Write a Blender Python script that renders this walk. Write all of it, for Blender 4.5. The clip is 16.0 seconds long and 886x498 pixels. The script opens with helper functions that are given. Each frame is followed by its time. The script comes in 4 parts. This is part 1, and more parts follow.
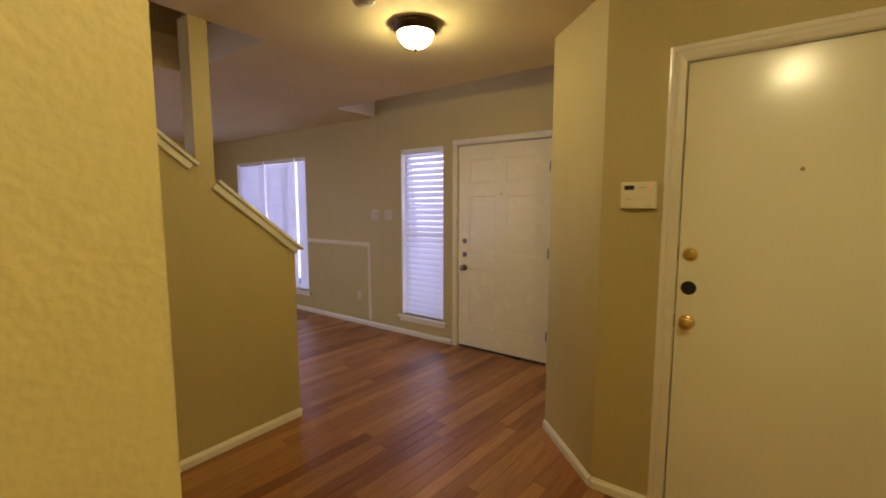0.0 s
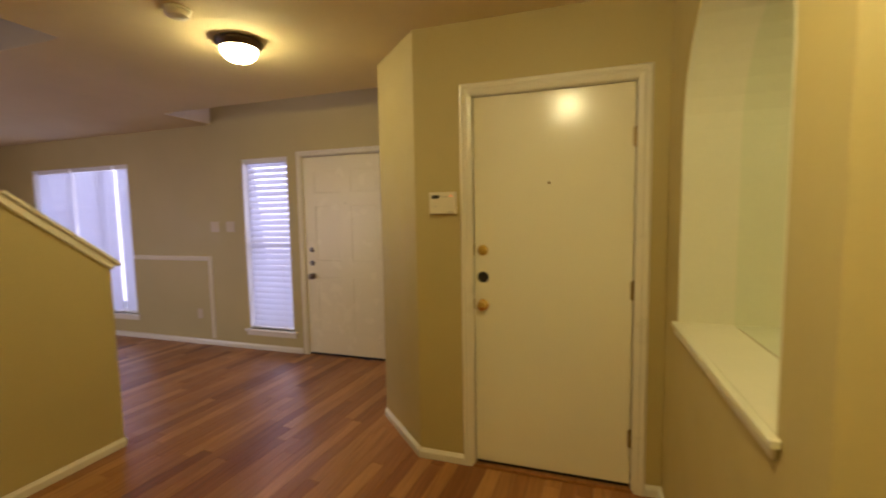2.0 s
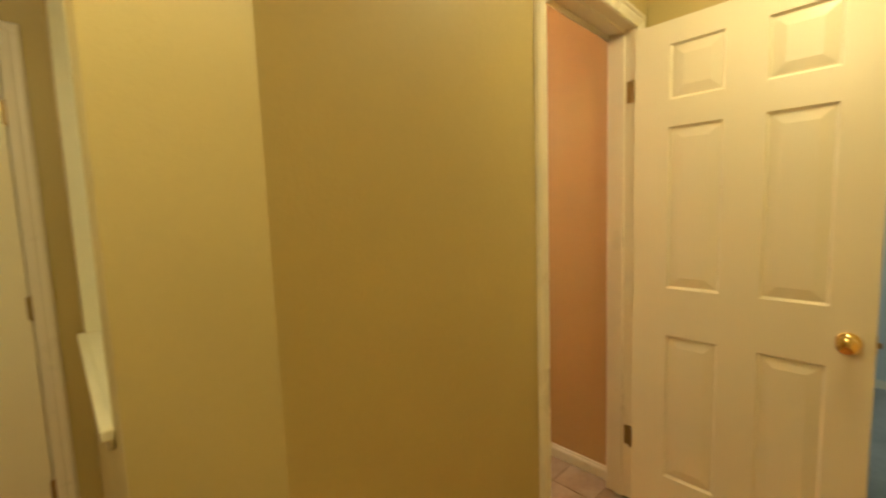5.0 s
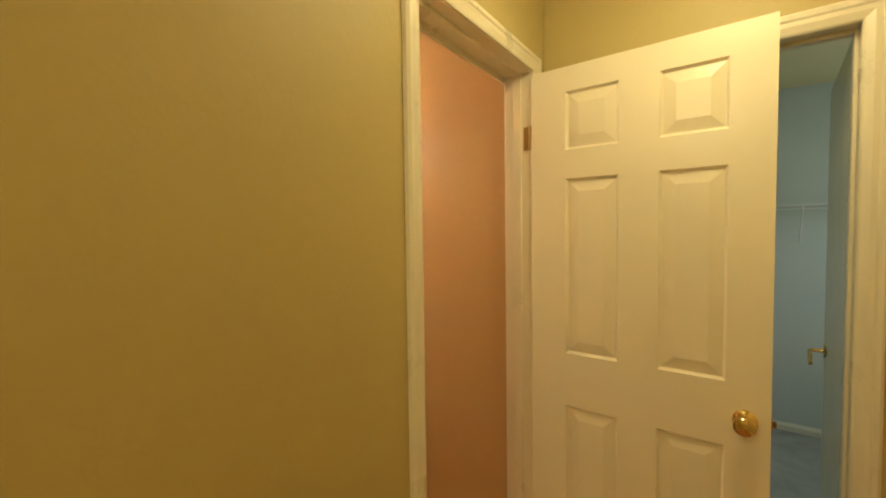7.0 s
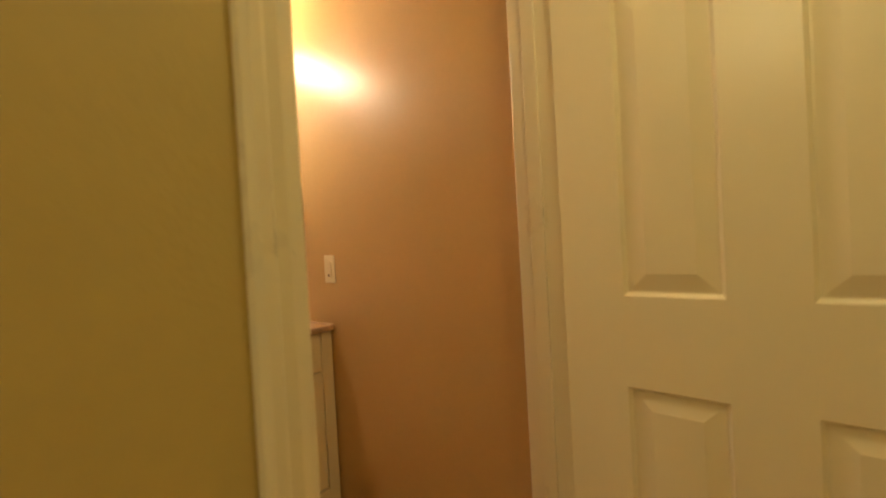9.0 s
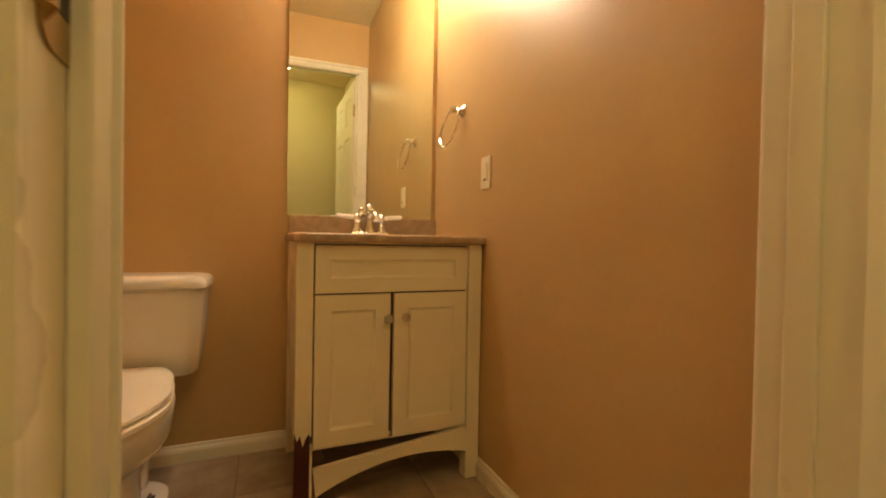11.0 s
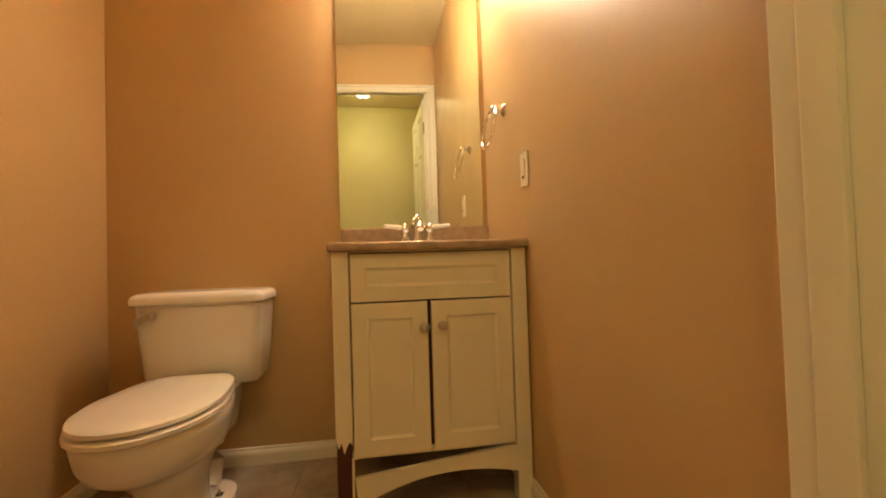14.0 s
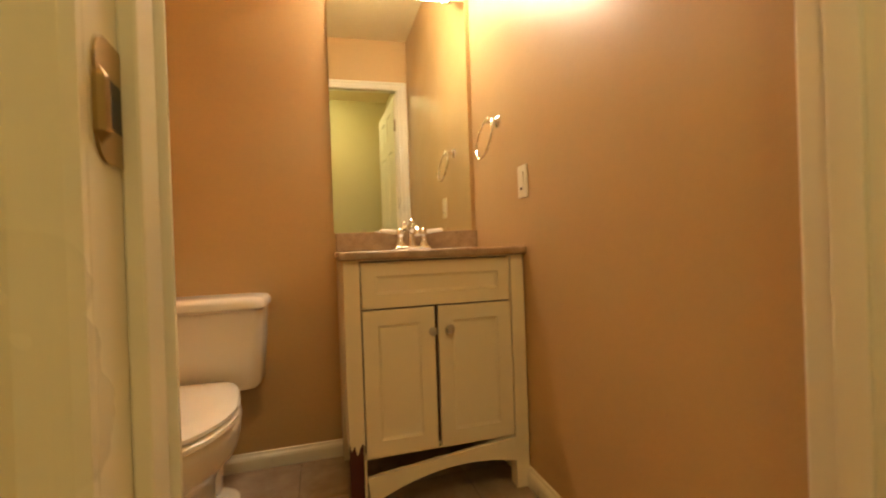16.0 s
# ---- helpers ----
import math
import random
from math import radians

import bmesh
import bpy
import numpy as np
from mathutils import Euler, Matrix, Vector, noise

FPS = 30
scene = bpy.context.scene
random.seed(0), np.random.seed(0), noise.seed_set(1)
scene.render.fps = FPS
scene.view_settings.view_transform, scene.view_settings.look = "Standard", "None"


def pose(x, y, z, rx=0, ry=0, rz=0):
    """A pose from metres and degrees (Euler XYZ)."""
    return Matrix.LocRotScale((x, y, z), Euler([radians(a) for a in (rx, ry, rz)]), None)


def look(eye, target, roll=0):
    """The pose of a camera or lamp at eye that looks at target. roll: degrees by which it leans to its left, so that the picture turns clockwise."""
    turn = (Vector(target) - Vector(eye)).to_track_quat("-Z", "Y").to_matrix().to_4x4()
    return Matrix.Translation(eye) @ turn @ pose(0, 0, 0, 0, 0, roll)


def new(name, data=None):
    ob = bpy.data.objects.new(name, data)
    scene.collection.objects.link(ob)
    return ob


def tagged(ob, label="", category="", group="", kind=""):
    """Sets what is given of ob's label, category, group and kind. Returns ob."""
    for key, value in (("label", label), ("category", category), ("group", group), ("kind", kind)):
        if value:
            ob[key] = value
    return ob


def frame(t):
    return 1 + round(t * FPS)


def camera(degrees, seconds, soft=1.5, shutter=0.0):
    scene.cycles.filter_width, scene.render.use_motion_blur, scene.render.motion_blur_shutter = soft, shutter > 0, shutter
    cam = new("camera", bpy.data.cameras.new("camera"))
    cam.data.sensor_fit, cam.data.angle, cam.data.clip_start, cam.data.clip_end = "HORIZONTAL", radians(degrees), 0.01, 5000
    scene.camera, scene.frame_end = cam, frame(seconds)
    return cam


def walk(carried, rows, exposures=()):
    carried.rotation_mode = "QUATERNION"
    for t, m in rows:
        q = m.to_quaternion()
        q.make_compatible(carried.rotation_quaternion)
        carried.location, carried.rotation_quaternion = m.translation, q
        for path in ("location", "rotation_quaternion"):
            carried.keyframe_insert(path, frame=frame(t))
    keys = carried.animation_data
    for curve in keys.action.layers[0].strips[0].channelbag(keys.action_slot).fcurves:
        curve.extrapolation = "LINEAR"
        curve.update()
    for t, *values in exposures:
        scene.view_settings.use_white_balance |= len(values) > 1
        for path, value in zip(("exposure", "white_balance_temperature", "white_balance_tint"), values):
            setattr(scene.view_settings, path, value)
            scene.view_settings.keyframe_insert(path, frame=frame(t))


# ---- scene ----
cam = camera(92.7, 16.0, 1.9, 0.5)
PATH = [
    (0, (0.311, -2.169, 1.489), (-0.857, -0.558, 1.283), -0.0),
    (0.5, (0.355, -2.205, 1.48), (-0.77, -0.562, 1.28), -0.5),
    (1, (0.442, -2.24, 1.485), (-0.593, -0.537, 1.307), -0.6),
    (1.5, (0.538, -2.282, 1.479), (-0.335, -0.49, 1.313), -0.2),
    (2, (0.628, -2.304, 1.473), (0.007, -0.409, 1.309), -1.0),
    (2.5, (0.708, -2.32, 1.476), (0.435, -0.345, 1.318), -0.3),
    (3, (0.782, -2.345, 1.468), (0.839, -0.352, 1.315), -0.5),
    (3.5, (0.853, -2.364, 1.466), (1.273, -0.418, 1.294), -1.0),
    (4, (0.919, -2.385, 1.467), (1.678, -0.544, 1.275), -0.6),
    (4.5, (0.961, -2.389, 1.458), (2.025, -0.705, 1.277), -0.8),
    (5, (0.974, -2.36, 1.419), (2.321, -0.895, 1.221), -2.0),
    (5.2, (0.982, -2.354, 1.417), (2.418, -0.976, 1.226), -1.5),
    (7.3, (1.359, -2.274, 1.531), (2.948, -1.064, 1.441), -0.8),
    (7.5, (1.404, -2.211, 1.517), (2.966, -0.966, 1.425), -0.3),
    (8, (1.556, -2.137, 1.474), (3.084, -0.848, 1.396), -1.7),
    (8.5, (1.705, -2.067, 1.37), (3.215, -0.756, 1.316), -1.8),
    (9, (1.875, -1.998, 1.186), (3.411, -0.718, 1.157), -3.2),
    (9.5, (2.0, -1.947, 0.999), (3.403, -0.521, 0.99), -4.7),
    (10, (2.068, -1.887, 0.894), (3.259, -0.28, 0.901), -2.2),
    (12.5, (2.393, -1.802, 0.832), (2.779, 0.16, 0.806), -0.1),
    (13, (2.418, -1.816, 0.826), (2.773, 0.152, 0.881), -0.4),
    (13.5, (2.428, -1.832, 0.816), (2.772, 0.136, 0.908), -1.0),
    (14, (2.435, -1.831, 0.81), (2.754, 0.143, 0.859), -1.8),
    (14.5, (2.429, -1.834, 0.812), (2.737, 0.142, 0.828), -2.0),
    (15, (2.388, -1.832, 0.808), (2.766, 0.132, 0.822), -3.4),
    (15.5, (2.302, -1.83, 0.817), (2.671, 0.135, 0.799), -2.9),
    (16, (2.232, -1.855, 0.877), (2.792, 0.065, 0.868), -2.0),
]
EXPOSURES = [(0, -0.05, 6500, 10), (2, 0.1, 6500, 10), (5.2, 0.1, 6500, 10), (7.3, -0.22, 6800, 10), (8.0, -0.37, 7000, 10), (10.0, -0.33, 7000, 10), (12.3, 0.05, 6600, 10), (16, 0.05, 6500, 10)]
walk(cam, [(t, look(eye, target, roll)) for t, eye, target, roll in PATH], EXPOSURES)

# ---- world and daylight ----
world = bpy.data.worlds.new("sky")
scene.world = world
world.use_nodes = True
wn = world.node_tree
sky = wn.nodes.new("ShaderNodeTexSky")
sky.sky_type = "NISHITA"
sky.sun_disc = False
sky.sun_elevation = radians(35)
sky.sun_rotation = radians(200)
wn.nodes["Background"].inputs["Strength"].default_value = 0.12
wn.links.new(sky.outputs["Color"], wn.nodes["Background"].inputs["Color"])


def area_light(name, m, sx, sy, power, colour):
    data = bpy.data.lights.new(name, "AREA")
    data.shape, data.size, data.size_y, data.energy, data.color = "RECTANGLE", sx, sy, power, colour
    ob = new(name, data)
    ob.matrix_world = m
    return ob


DAY = (0.70, 0.67, 1.0)
# sky light standing in the openings of the two front windows, outside the blinds
area_light("daylight_area", look((-2.635, 1.78, 1.2), (-2.635, 0, 1.0)), 0.6, 1.9, 14, DAY)
area_light("daylight_area", look((-5.59, 1.78, 1.25), (-5.59, 0, 1.0)), 1.75, 1.85, 30, DAY)
# added daylight from south and west, in unseen openings with no window unit
area_light("daylight_area", look((-5.3, -4.52, 1.2), (-5.3, 0, 1.2)), 1.9, 1.9, 26, DAY)
area_light("daylight_area", look((-7.30, -2.4, 1.25), (0, -2.4, 1.25)), 1.8, 1.7, 40, DAY)
# sky light for foyer and laundry, set in unseen openings that are assumed
area_light("daylight_area", look((-2.0, 1.58, 4.0), (-2.0, 0.5, 3.0)), 1.2, 0.9, 34, (0.38, 0.40, 1.0))
area_light("daylight_area", look((4.4, -3.62, 1.6), (4.4, -2, 1.4)), 0.8, 1.0, 8.5, (0.74, 0.93, 0.86))

LAMP_COLOUR = (1.0, 0.85, 0.43)
LAMP_STRENGTH = {"entry": 98.0, "hall": 152.0, "powder": 82.0}
BULB_COLOUR = (1.0, 0.80, 0.585)
BULB_STRENGTH = 82.0


# ---- materials ----
def material(name, colour, rough=0.5, metal=0.0, spec=0.5):
    m = bpy.data.materials.new(name)
    m.use_nodes = True
    b = m.node_tree.nodes["Principled BSDF"]
    b.inputs["Base Color"].default_value = (*colour, 1)
    b.inputs["Roughness"].default_value = rough
    b.inputs["Metallic"].default_value = metal
    b.inputs["Specular IOR Level"].default_value = spec
    return m


def nodes_of(m):
    return m.node_tree, m.node_tree.nodes["Principled BSDF"]


def coords(nt, scale=(1, 1, 1), rot=(0, 0, 0)):
    geo = nt.nodes.new("ShaderNodeNewGeometry")
    mp = nt.nodes.new("ShaderNodeMapping")
    mp.inputs["Scale"].default_value = scale
    mp.inputs["Rotation"].default_value = rot
    nt.links.new(geo.outputs["Position"], mp.inputs["Vector"])
    return mp.outputs["Vector"]


def noise_tex(nt, vec, scale, detail=4.0, rough=0.55):
    n = nt.nodes.new("ShaderNodeTexNoise")
    n.inputs["Scale"].default_value = scale
    n.inputs["Detail"].default_value = detail
    n.inputs["Roughness"].default_value = rough
    nt.links.new(vec, n.inputs["Vector"])
    return n.outputs["Fac"]


def ramp(nt, fac, stops):
    r = nt.nodes.new("ShaderNodeValToRGB")
    els = r.color_ramp.elements
    while len(els) < len(stops):
        els.new(0.5)
    for e, (p, c) in zip(els, stops):
        e.position, e.color = p, (*c, 1)
    nt.links.new(fac, r.inputs["Fac"])
    return r.outputs["Color"]


def math_node(nt, op, a, b):
    n = nt.nodes.new("ShaderNodeMath")
    n.operation = op
    for i, v in enumerate((a, b)):
        if isinstance(v, (int, float)):
            n.inputs[i].default_value = v
        else:
            nt.links.new(v, n.inputs[i])
    return n.outputs["Value"]


def bump(nt, b, height, strength, distance):
    n = nt.nodes.new("ShaderNodeBump")
    n.inputs["Strength"].default_value = strength
    n.inputs["Distance"].default_value = distance
    nt.links.new(height, n.inputs["Height"])
    nt.links.new(n.outputs["Normal"], b.inputs["Normal"])


def shade(c, k):
    return tuple(min(1, v * k) for v in c)


def paint_wall(name, colour, rough=0.55, relief=0.19, spec=0.4, fine_scale=1.0):
    """Rolled paint on orange-peel plaster: fine relief, faint patches and scuffs."""
    m = material(name, colour, rough, 0, spec)
    nt, b = nodes_of(m)
    v = coords(nt)
    big = noise_tex(nt, v, 1.3, 5)
    fine = noise_tex(nt, v, 60, 3)
    mix = math_node(nt, "ADD", math_node(nt, "MULTIPLY", big, 0.8), math_node(nt, "MULTIPLY", fine, 0.2))
    nt.links.new(ramp(nt, mix, [(0.3, shade(colour, 0.93)), (0.7, shade(colour, 1.05))]), b.inputs["Base Color"])
    peel = noise_tex(nt, v, 115 * fine_scale, 2, 0.45)
    lump = noise_tex(nt, v, 46 * fine_scale, 2, 0.5)
    bump(nt, b, math_node(nt, "ADD", peel, lump), relief, 0.004)
    r = ramp(nt, noise_tex(nt, v, 4, 4), [(0.3, (rough - 0.06,) * 3), (0.7, (rough + 0.08,) * 3)])
    nt.links.new(r, b.inputs["Roughness"])
    return m


def gloss_paint(name, colour, rough=0.3, streak=0.05):
    """Brushed semi-gloss paint on wood: slight streaks along the height and faint grime."""
    m = material(name, colour, rough, 0, 0.5)
    nt, b = nodes_of(m)
    v = coords(nt)
    vs = coords(nt, (90, 90, 2.5))
    grime = noise_tex(nt, v, 2.2, 6, 0.6)
    nt.links.new(ramp(nt, grime, [(0.25, shade(colour, 0.99)), (0.7, shade(colour, 1.0))]), b.inputs["Base Color"])
    bump(nt, b, math_node(nt, "ADD", noise_tex(nt, vs, 1.0, 2), math_node(nt, "MULTIPLY", noise_tex(nt, v, 9, 2), 0.05)), streak, 0.003)
    nt.links.new(ramp(nt, noise_tex(nt, v, 7, 4), [(0.3, (rough - 0.01,) * 3), (0.7, (rough + 0.02,) * 3)]), b.inputs["Roughness"])
    return m


WALL = (0.525, 0.426, 0.188)
M_WALL = paint_wall("beige_wall_paint", WALL, 0.5, 0.10, 0.45)
M_ROUGH_WALL = paint_wall("knockdown_wall_paint", WALL, 0.42, 0.30, 0.5, 0.8)
M_BATH = paint_wall("tan_bath_paint", (0.57, 0.375, 0.17), 0.36, 0.09, 0.5)
M_NICHE = paint_wall("pale_niche_paint", (0.80, 0.76, 0.58), 0.5, 0.1)
M_CEIL = paint_wall("ceiling_paint", (0.74, 0.62, 0.37), 0.8, 0.25, 0.2)
M_LAUNDRY = paint_wall("laundry_paint", (0.62, 0.66, 0.62), 0.5, 0.15)
M_TRIM = gloss_paint("trim_gloss_paint", (0.80, 0.74, 0.60), 0.28, 0.02)
M_DOOR = gloss_paint("door_gloss_paint", (0.88, 0.82, 0.63), 0.19, 0.04)
M_PDOOR = gloss_paint("panel_door_paint", (0.78, 0.71, 0.54), 0.29, 0.035)
M_FDOOR = gloss_paint("entry_door_paint", (0.84, 0.76, 0.55), 0.26, 0.05)
M_TAN_TRIM = gloss_paint("tan_moulding_paint", (0.80, 0.73, 0.58), 0.35)
M_TAN_PLATE = material("painted_over_plate", (0.62, 0.52, 0.36), 0.4)
M_VANITY = gloss_paint("vanity_cream_paint", (0.84, 0.75, 0.54), 0.35)
M_CHIPPED = material("broken_dark_wood", (0.07, 0.012, 0.008), 0.7)
M_PORC = material("porcelain", (0.86, 0.80, 0.72), 0.12, 0, 0.6)
M_SEAT = material("seat_plastic", (0.86, 0.80, 0.71), 0.25)
M_PLASTIC = material("ivory_plastic", (0.76, 0.69, 0.52), 0.4)
M_WHITE_PLASTIC = material("white_plastic", (0.82, 0.80, 0.76), 0.35)
M_BLACK = material("black_plastic", (0.012, 0.011, 0.01), 0.5)
M_DARK = material("dark_gap", (0.02, 0.014, 0.01), 0.8)
M_BRASS = material("polished_brass", (0.88, 0.68, 0.30), 0.13, 1.0)
M_OLD_BRASS = material("aged_brass", (0.36, 0.26, 0.12), 0.38, 1.0)
M_BRONZE = material("dark_bronze", (0.06, 0.035, 0.02), 0.4, 0.7)
M_PEWTER = material("dull_pewter", (0.22, 0.19, 0.16), 0.35, 1.0)
M_NICKEL = material("satin_nickel", (0.55, 0.50, 0.43), 0.3, 1.0)
M_CHROME = material("chrome", (0.85, 0.84, 0.82), 0.06, 1.0)
M_MIRROR = material("mirror_silver", (0.89, 0.95, 0.87), 0.012, 1.0)
M_LED = material("red_indicator", (0.8, 0.05, 0.03), 0.4)
_nt, _b = nodes_of(M_LED)
_b.inputs["Emission Color"].default_value = (1, 0.1, 0.05, 1)
_b.inputs["Emission Strength"].default_value = 3.0


def lamp_glass(name, colour, strength):
    m = material(name, (0.9, 0.85, 0.7), 0.3)
    nt, b = nodes_of(m)
    v = coords(nt)
    cloud = noise_tex(nt, v, 14, 4)
    nt.links.new(ramp(nt, cloud, [(0.3, shade(colour, 0.8)), (0.7, colour)]), b.inputs["Emission Color"])
    b.inputs["Emission Strength"].default_value = strength
    return m


M_BOWL = {k: lamp_glass("alabaster_glass", LAMP_COLOUR, v) for k, v in LAMP_STRENGTH.items()}
M_BULB = lamp_glass("frosted_bulb", BULB_COLOUR, BULB_STRENGTH)


def wood_floor(name):
    m = material(name, (0.2, 0.08, 0.03), 0.3, 0, 0.5)
    nt, b = nodes_of(m)
    oi = nt.nodes.new("ShaderNodeObjectInfo")
    geo = nt.nodes.new("ShaderNodeNewGeometry")
    rnd = math_node(nt, "FRACT", math_node(nt, "ADD", oi.outputs["Random"], geo.outputs["Random Per Island"]), 0.0)
    v = coords(nt, (60, 2.2, 1), (0, 0, radians(5)))
    off = nt.nodes.new("ShaderNodeVectorMath")
    off.operation = "ADD"
    comb = nt.nodes.new("ShaderNodeCombineXYZ")
    nt.links.new(math_node(nt, "MULTIPLY", rnd, 40.0), comb.inputs["Y"])
    nt.links.new(v, off.inputs[0])
    nt.links.new(comb.outputs["Vector"], off.inputs[1])
    grain = noise_tex(nt, off.outputs["Vector"], 1.0, 6, 0.6)
    tone = ramp(nt, rnd, [(0.0, (0.20, 0.066, 0.018)), (0.25, (0.31, 0.125, 0.037)), (0.6, (0.37, 0.160, 0.049)), (0.85, (0.43, 0.205, 0.066)), (1.0, (0.52, 0.255, 0.085))])
    mixn = nt.nodes.new("ShaderNodeMix")
    mixn.data_type, mixn.blend_type = "RGBA", "MULTIPLY"
    mixn.inputs["Factor"].default_value = 0.75
    nt.links.new(tone, mixn.inputs["A"])
    nt.links.new(ramp(nt, grain, [(0.3, (0.55, 0.5, 0.45)), (0.65, (1.1, 1.08, 1.05))]), mixn.inputs["B"])
    nt.links.new(mixn.outputs["Result"], b.inputs["Base Color"])
    nt.links.new(ramp(nt, noise_tex(nt, coords(nt), 5, 5), [(0.3, (0.33,) * 3), (0.7, (0.48,) * 3)]), b.inputs["Roughness"])
    bump(nt, b, grain, 0.12, 0.002)
    return m


M_WOOD = wood_floor("oak_floor_varnish")


def stone(name, dark, light, rough, scale, speck=0.0):
    m = material(name, light, rough, 0, 0.5)
    nt, b = nodes_of(m)
    oi = nt.nodes.new("ShaderNodeObjectInfo")
    tc = coords(nt)
    off = nt.nodes.new("ShaderNodeVectorMath")
    off.operation = "ADD"
    comb = nt.nodes.new("ShaderNodeCombineXYZ")
    nt.links.new(math_node(nt, "MULTIPLY", oi.outputs["Random"], 30.0), comb.inputs["X"])
    nt.links.new(tc, off.inputs[0])
    nt.links.new(comb.outputs["Vector"], off.inputs[1])
    n1 = noise_tex(nt, off.outputs["Vector"], scale, 8, 0.65)
    n2 = noise_tex(nt, off.outputs["Vector"], scale * 14, 3)
    f = math_node(nt, "ADD", math_node(nt, "MULTIPLY", n1, 1 - speck), math_node(nt, "MULTIPLY", n2, speck))
    nt.links.new(ramp(nt, f, [(0.32, dark), (0.68, light)]), b.inputs["Base Color"])
    bump(nt, b, n2, 0.05, 0.002)
    return m


M_TILE = stone("marbled_floor_tile", (0.24, 0.16, 0.10), (0.46, 0.35, 0.25), 0.3, 5)
M_GREY_TILE = stone("grey_floor_tile", (0.30, 0.30, 0.28), (0.46, 0.46, 0.43), 0.35, 5)
M_GROUT = material("grout", (0.20, 0.15, 0.11), 0.9)
M_GRANITE = stone("brown_speckled_stone", (0.24, 0.15, 0.085), (0.56, 0.41, 0.27), 0.25, 22, 0.5)
M_SLAT = material("blind_slat_vinyl", (0.88, 0.88, 0.9), 0.5)
_nt, _b = nodes_of(M_SLAT)
_tr = _nt.nodes.new("ShaderNodeBsdfTranslucent")
_tr.inputs["Color"].default_value = (0.85, 0.86, 0.95, 1)
_mx = _nt.nodes.new("ShaderNodeMixShader")
_mx.inputs["Fac"].default_value = 0.55
_nt.links.new(_b.outputs["BSDF"], _mx.inputs[1])
_nt.links.new(_tr.outputs["BSDF"], _mx.inputs[2])
_nt.links.new(_mx.outputs["Shader"], _nt.nodes["Material Output"].inputs["Surface"])
M_GLASS = material("window_glass", (1, 1, 1), 0.0)
nodes_of(M_GLASS)[1].inputs["Transmission Weight"].default_value = 1.0
M_SKY = material("bright_overcast_backdrop", (0.7, 0.75, 0.9), 1.0)
nodes_of(M_SKY)[1].inputs["Emission Color"].default_value = (0.72, 0.76, 1.0, 1)
nodes_of(M_SKY)[1].inputs["Emission Strength"].default_value = 0.8


# ---- mesh helpers ----
def obj(name, bm, mat, parent=None, label="", smooth=False):
    me = bpy.data.meshes.new(name)
    bmesh.ops.recalc_face_normals(bm, faces=bm.faces)
    bm.to_mesh(me)
    bm.free()
    for mm in mat if isinstance(mat, (list, tuple)) else [mat]:
        me.materials.append(mm)
    if smooth:
        me.shade_smooth()
        if hasattr(me, "set_sharp_from_angle"):
            me.set_sharp_from_angle(angle=radians(40))
    ob = new(name, me)
    if parent is not None:
        ob.parent = parent
    if label:
        ob["label"] = label
    return ob


def part(name, bm, mat, parent, label="", smooth=False):
    return obj(name, bm, mat, parent, label, smooth)


def empty(name, label, category, group="", m=None):
    ob = new(name)
    ob.empty_display_size = 0.1
    if m is not None:
        ob.matrix_world = m
    return tagged(ob, label, category, group)


def box(x0, x1, y0, y1, z0, z1, bm=None, bevel=0.0, segs=2):
    own = bm is None
    bm = bmesh.new() if own else bm
    tmp = bmesh.new() if bevel and not own else bm
    r = bmesh.ops.create_cube(tmp, size=1.0, matrix=Matrix.LocRotScale(((x0 + x1) / 2, (y0 + y1) / 2, (z0 + z1) / 2), None, (abs(x1 - x0), abs(y1 - y0), abs(z1 - z0))))
    if bevel:
        bmesh.ops.bevel(tmp, geom=list(tmp.edges), offset=bevel, segments=segs, affect="EDGES", profile=0.5)
        if tmp is not bm:
            join_into(bm, tmp)
    return bm


def join_into(bm, other):
    me = bpy.data.meshes.new("tmp")
    other.to_mesh(me)
    other.free()
    bm.from_mesh(me)
    bpy.data.meshes.remove(me)


def prism(pts, z0, z1, bm=None, bevel=0.0):
    """A vertical prism over the plan polygon pts."""
    bm = bm or bmesh.new()
    lo = [bm.verts.new((x, y, z0)) for x, y in pts]
    hi = [bm.verts.new((x, y, z1)) for x, y in pts]
    bm.faces.new(lo[::-1])
    bm.faces.new(hi)
    n = len(pts)
    for i in range(n):
        bm.faces.new((lo[i], lo[(i + 1) % n], hi[(i + 1) % n], hi[i]))
    return bm


def extrude_profile(pts, axis_m, length, bm=None):
    """Profile pts (u, v) in the XZ plane of axis_m, extruded along its +Y by length."""
    bm = bm or bmesh.new()
    a = [bm.verts.new(axis_m @ Vector((u, 0, v))) for u, v in pts]
    b = [bm.verts.new(axis_m @ Vector((u, length, v))) for u, v in pts]
    n = len(pts)
    bm.faces.new(a)
    bm.faces.new(b[::-1])
    for i in range(n):
        bm.faces.new((a[i], b[i], b[(i + 1) % n], a[(i + 1) % n]))
    return bm


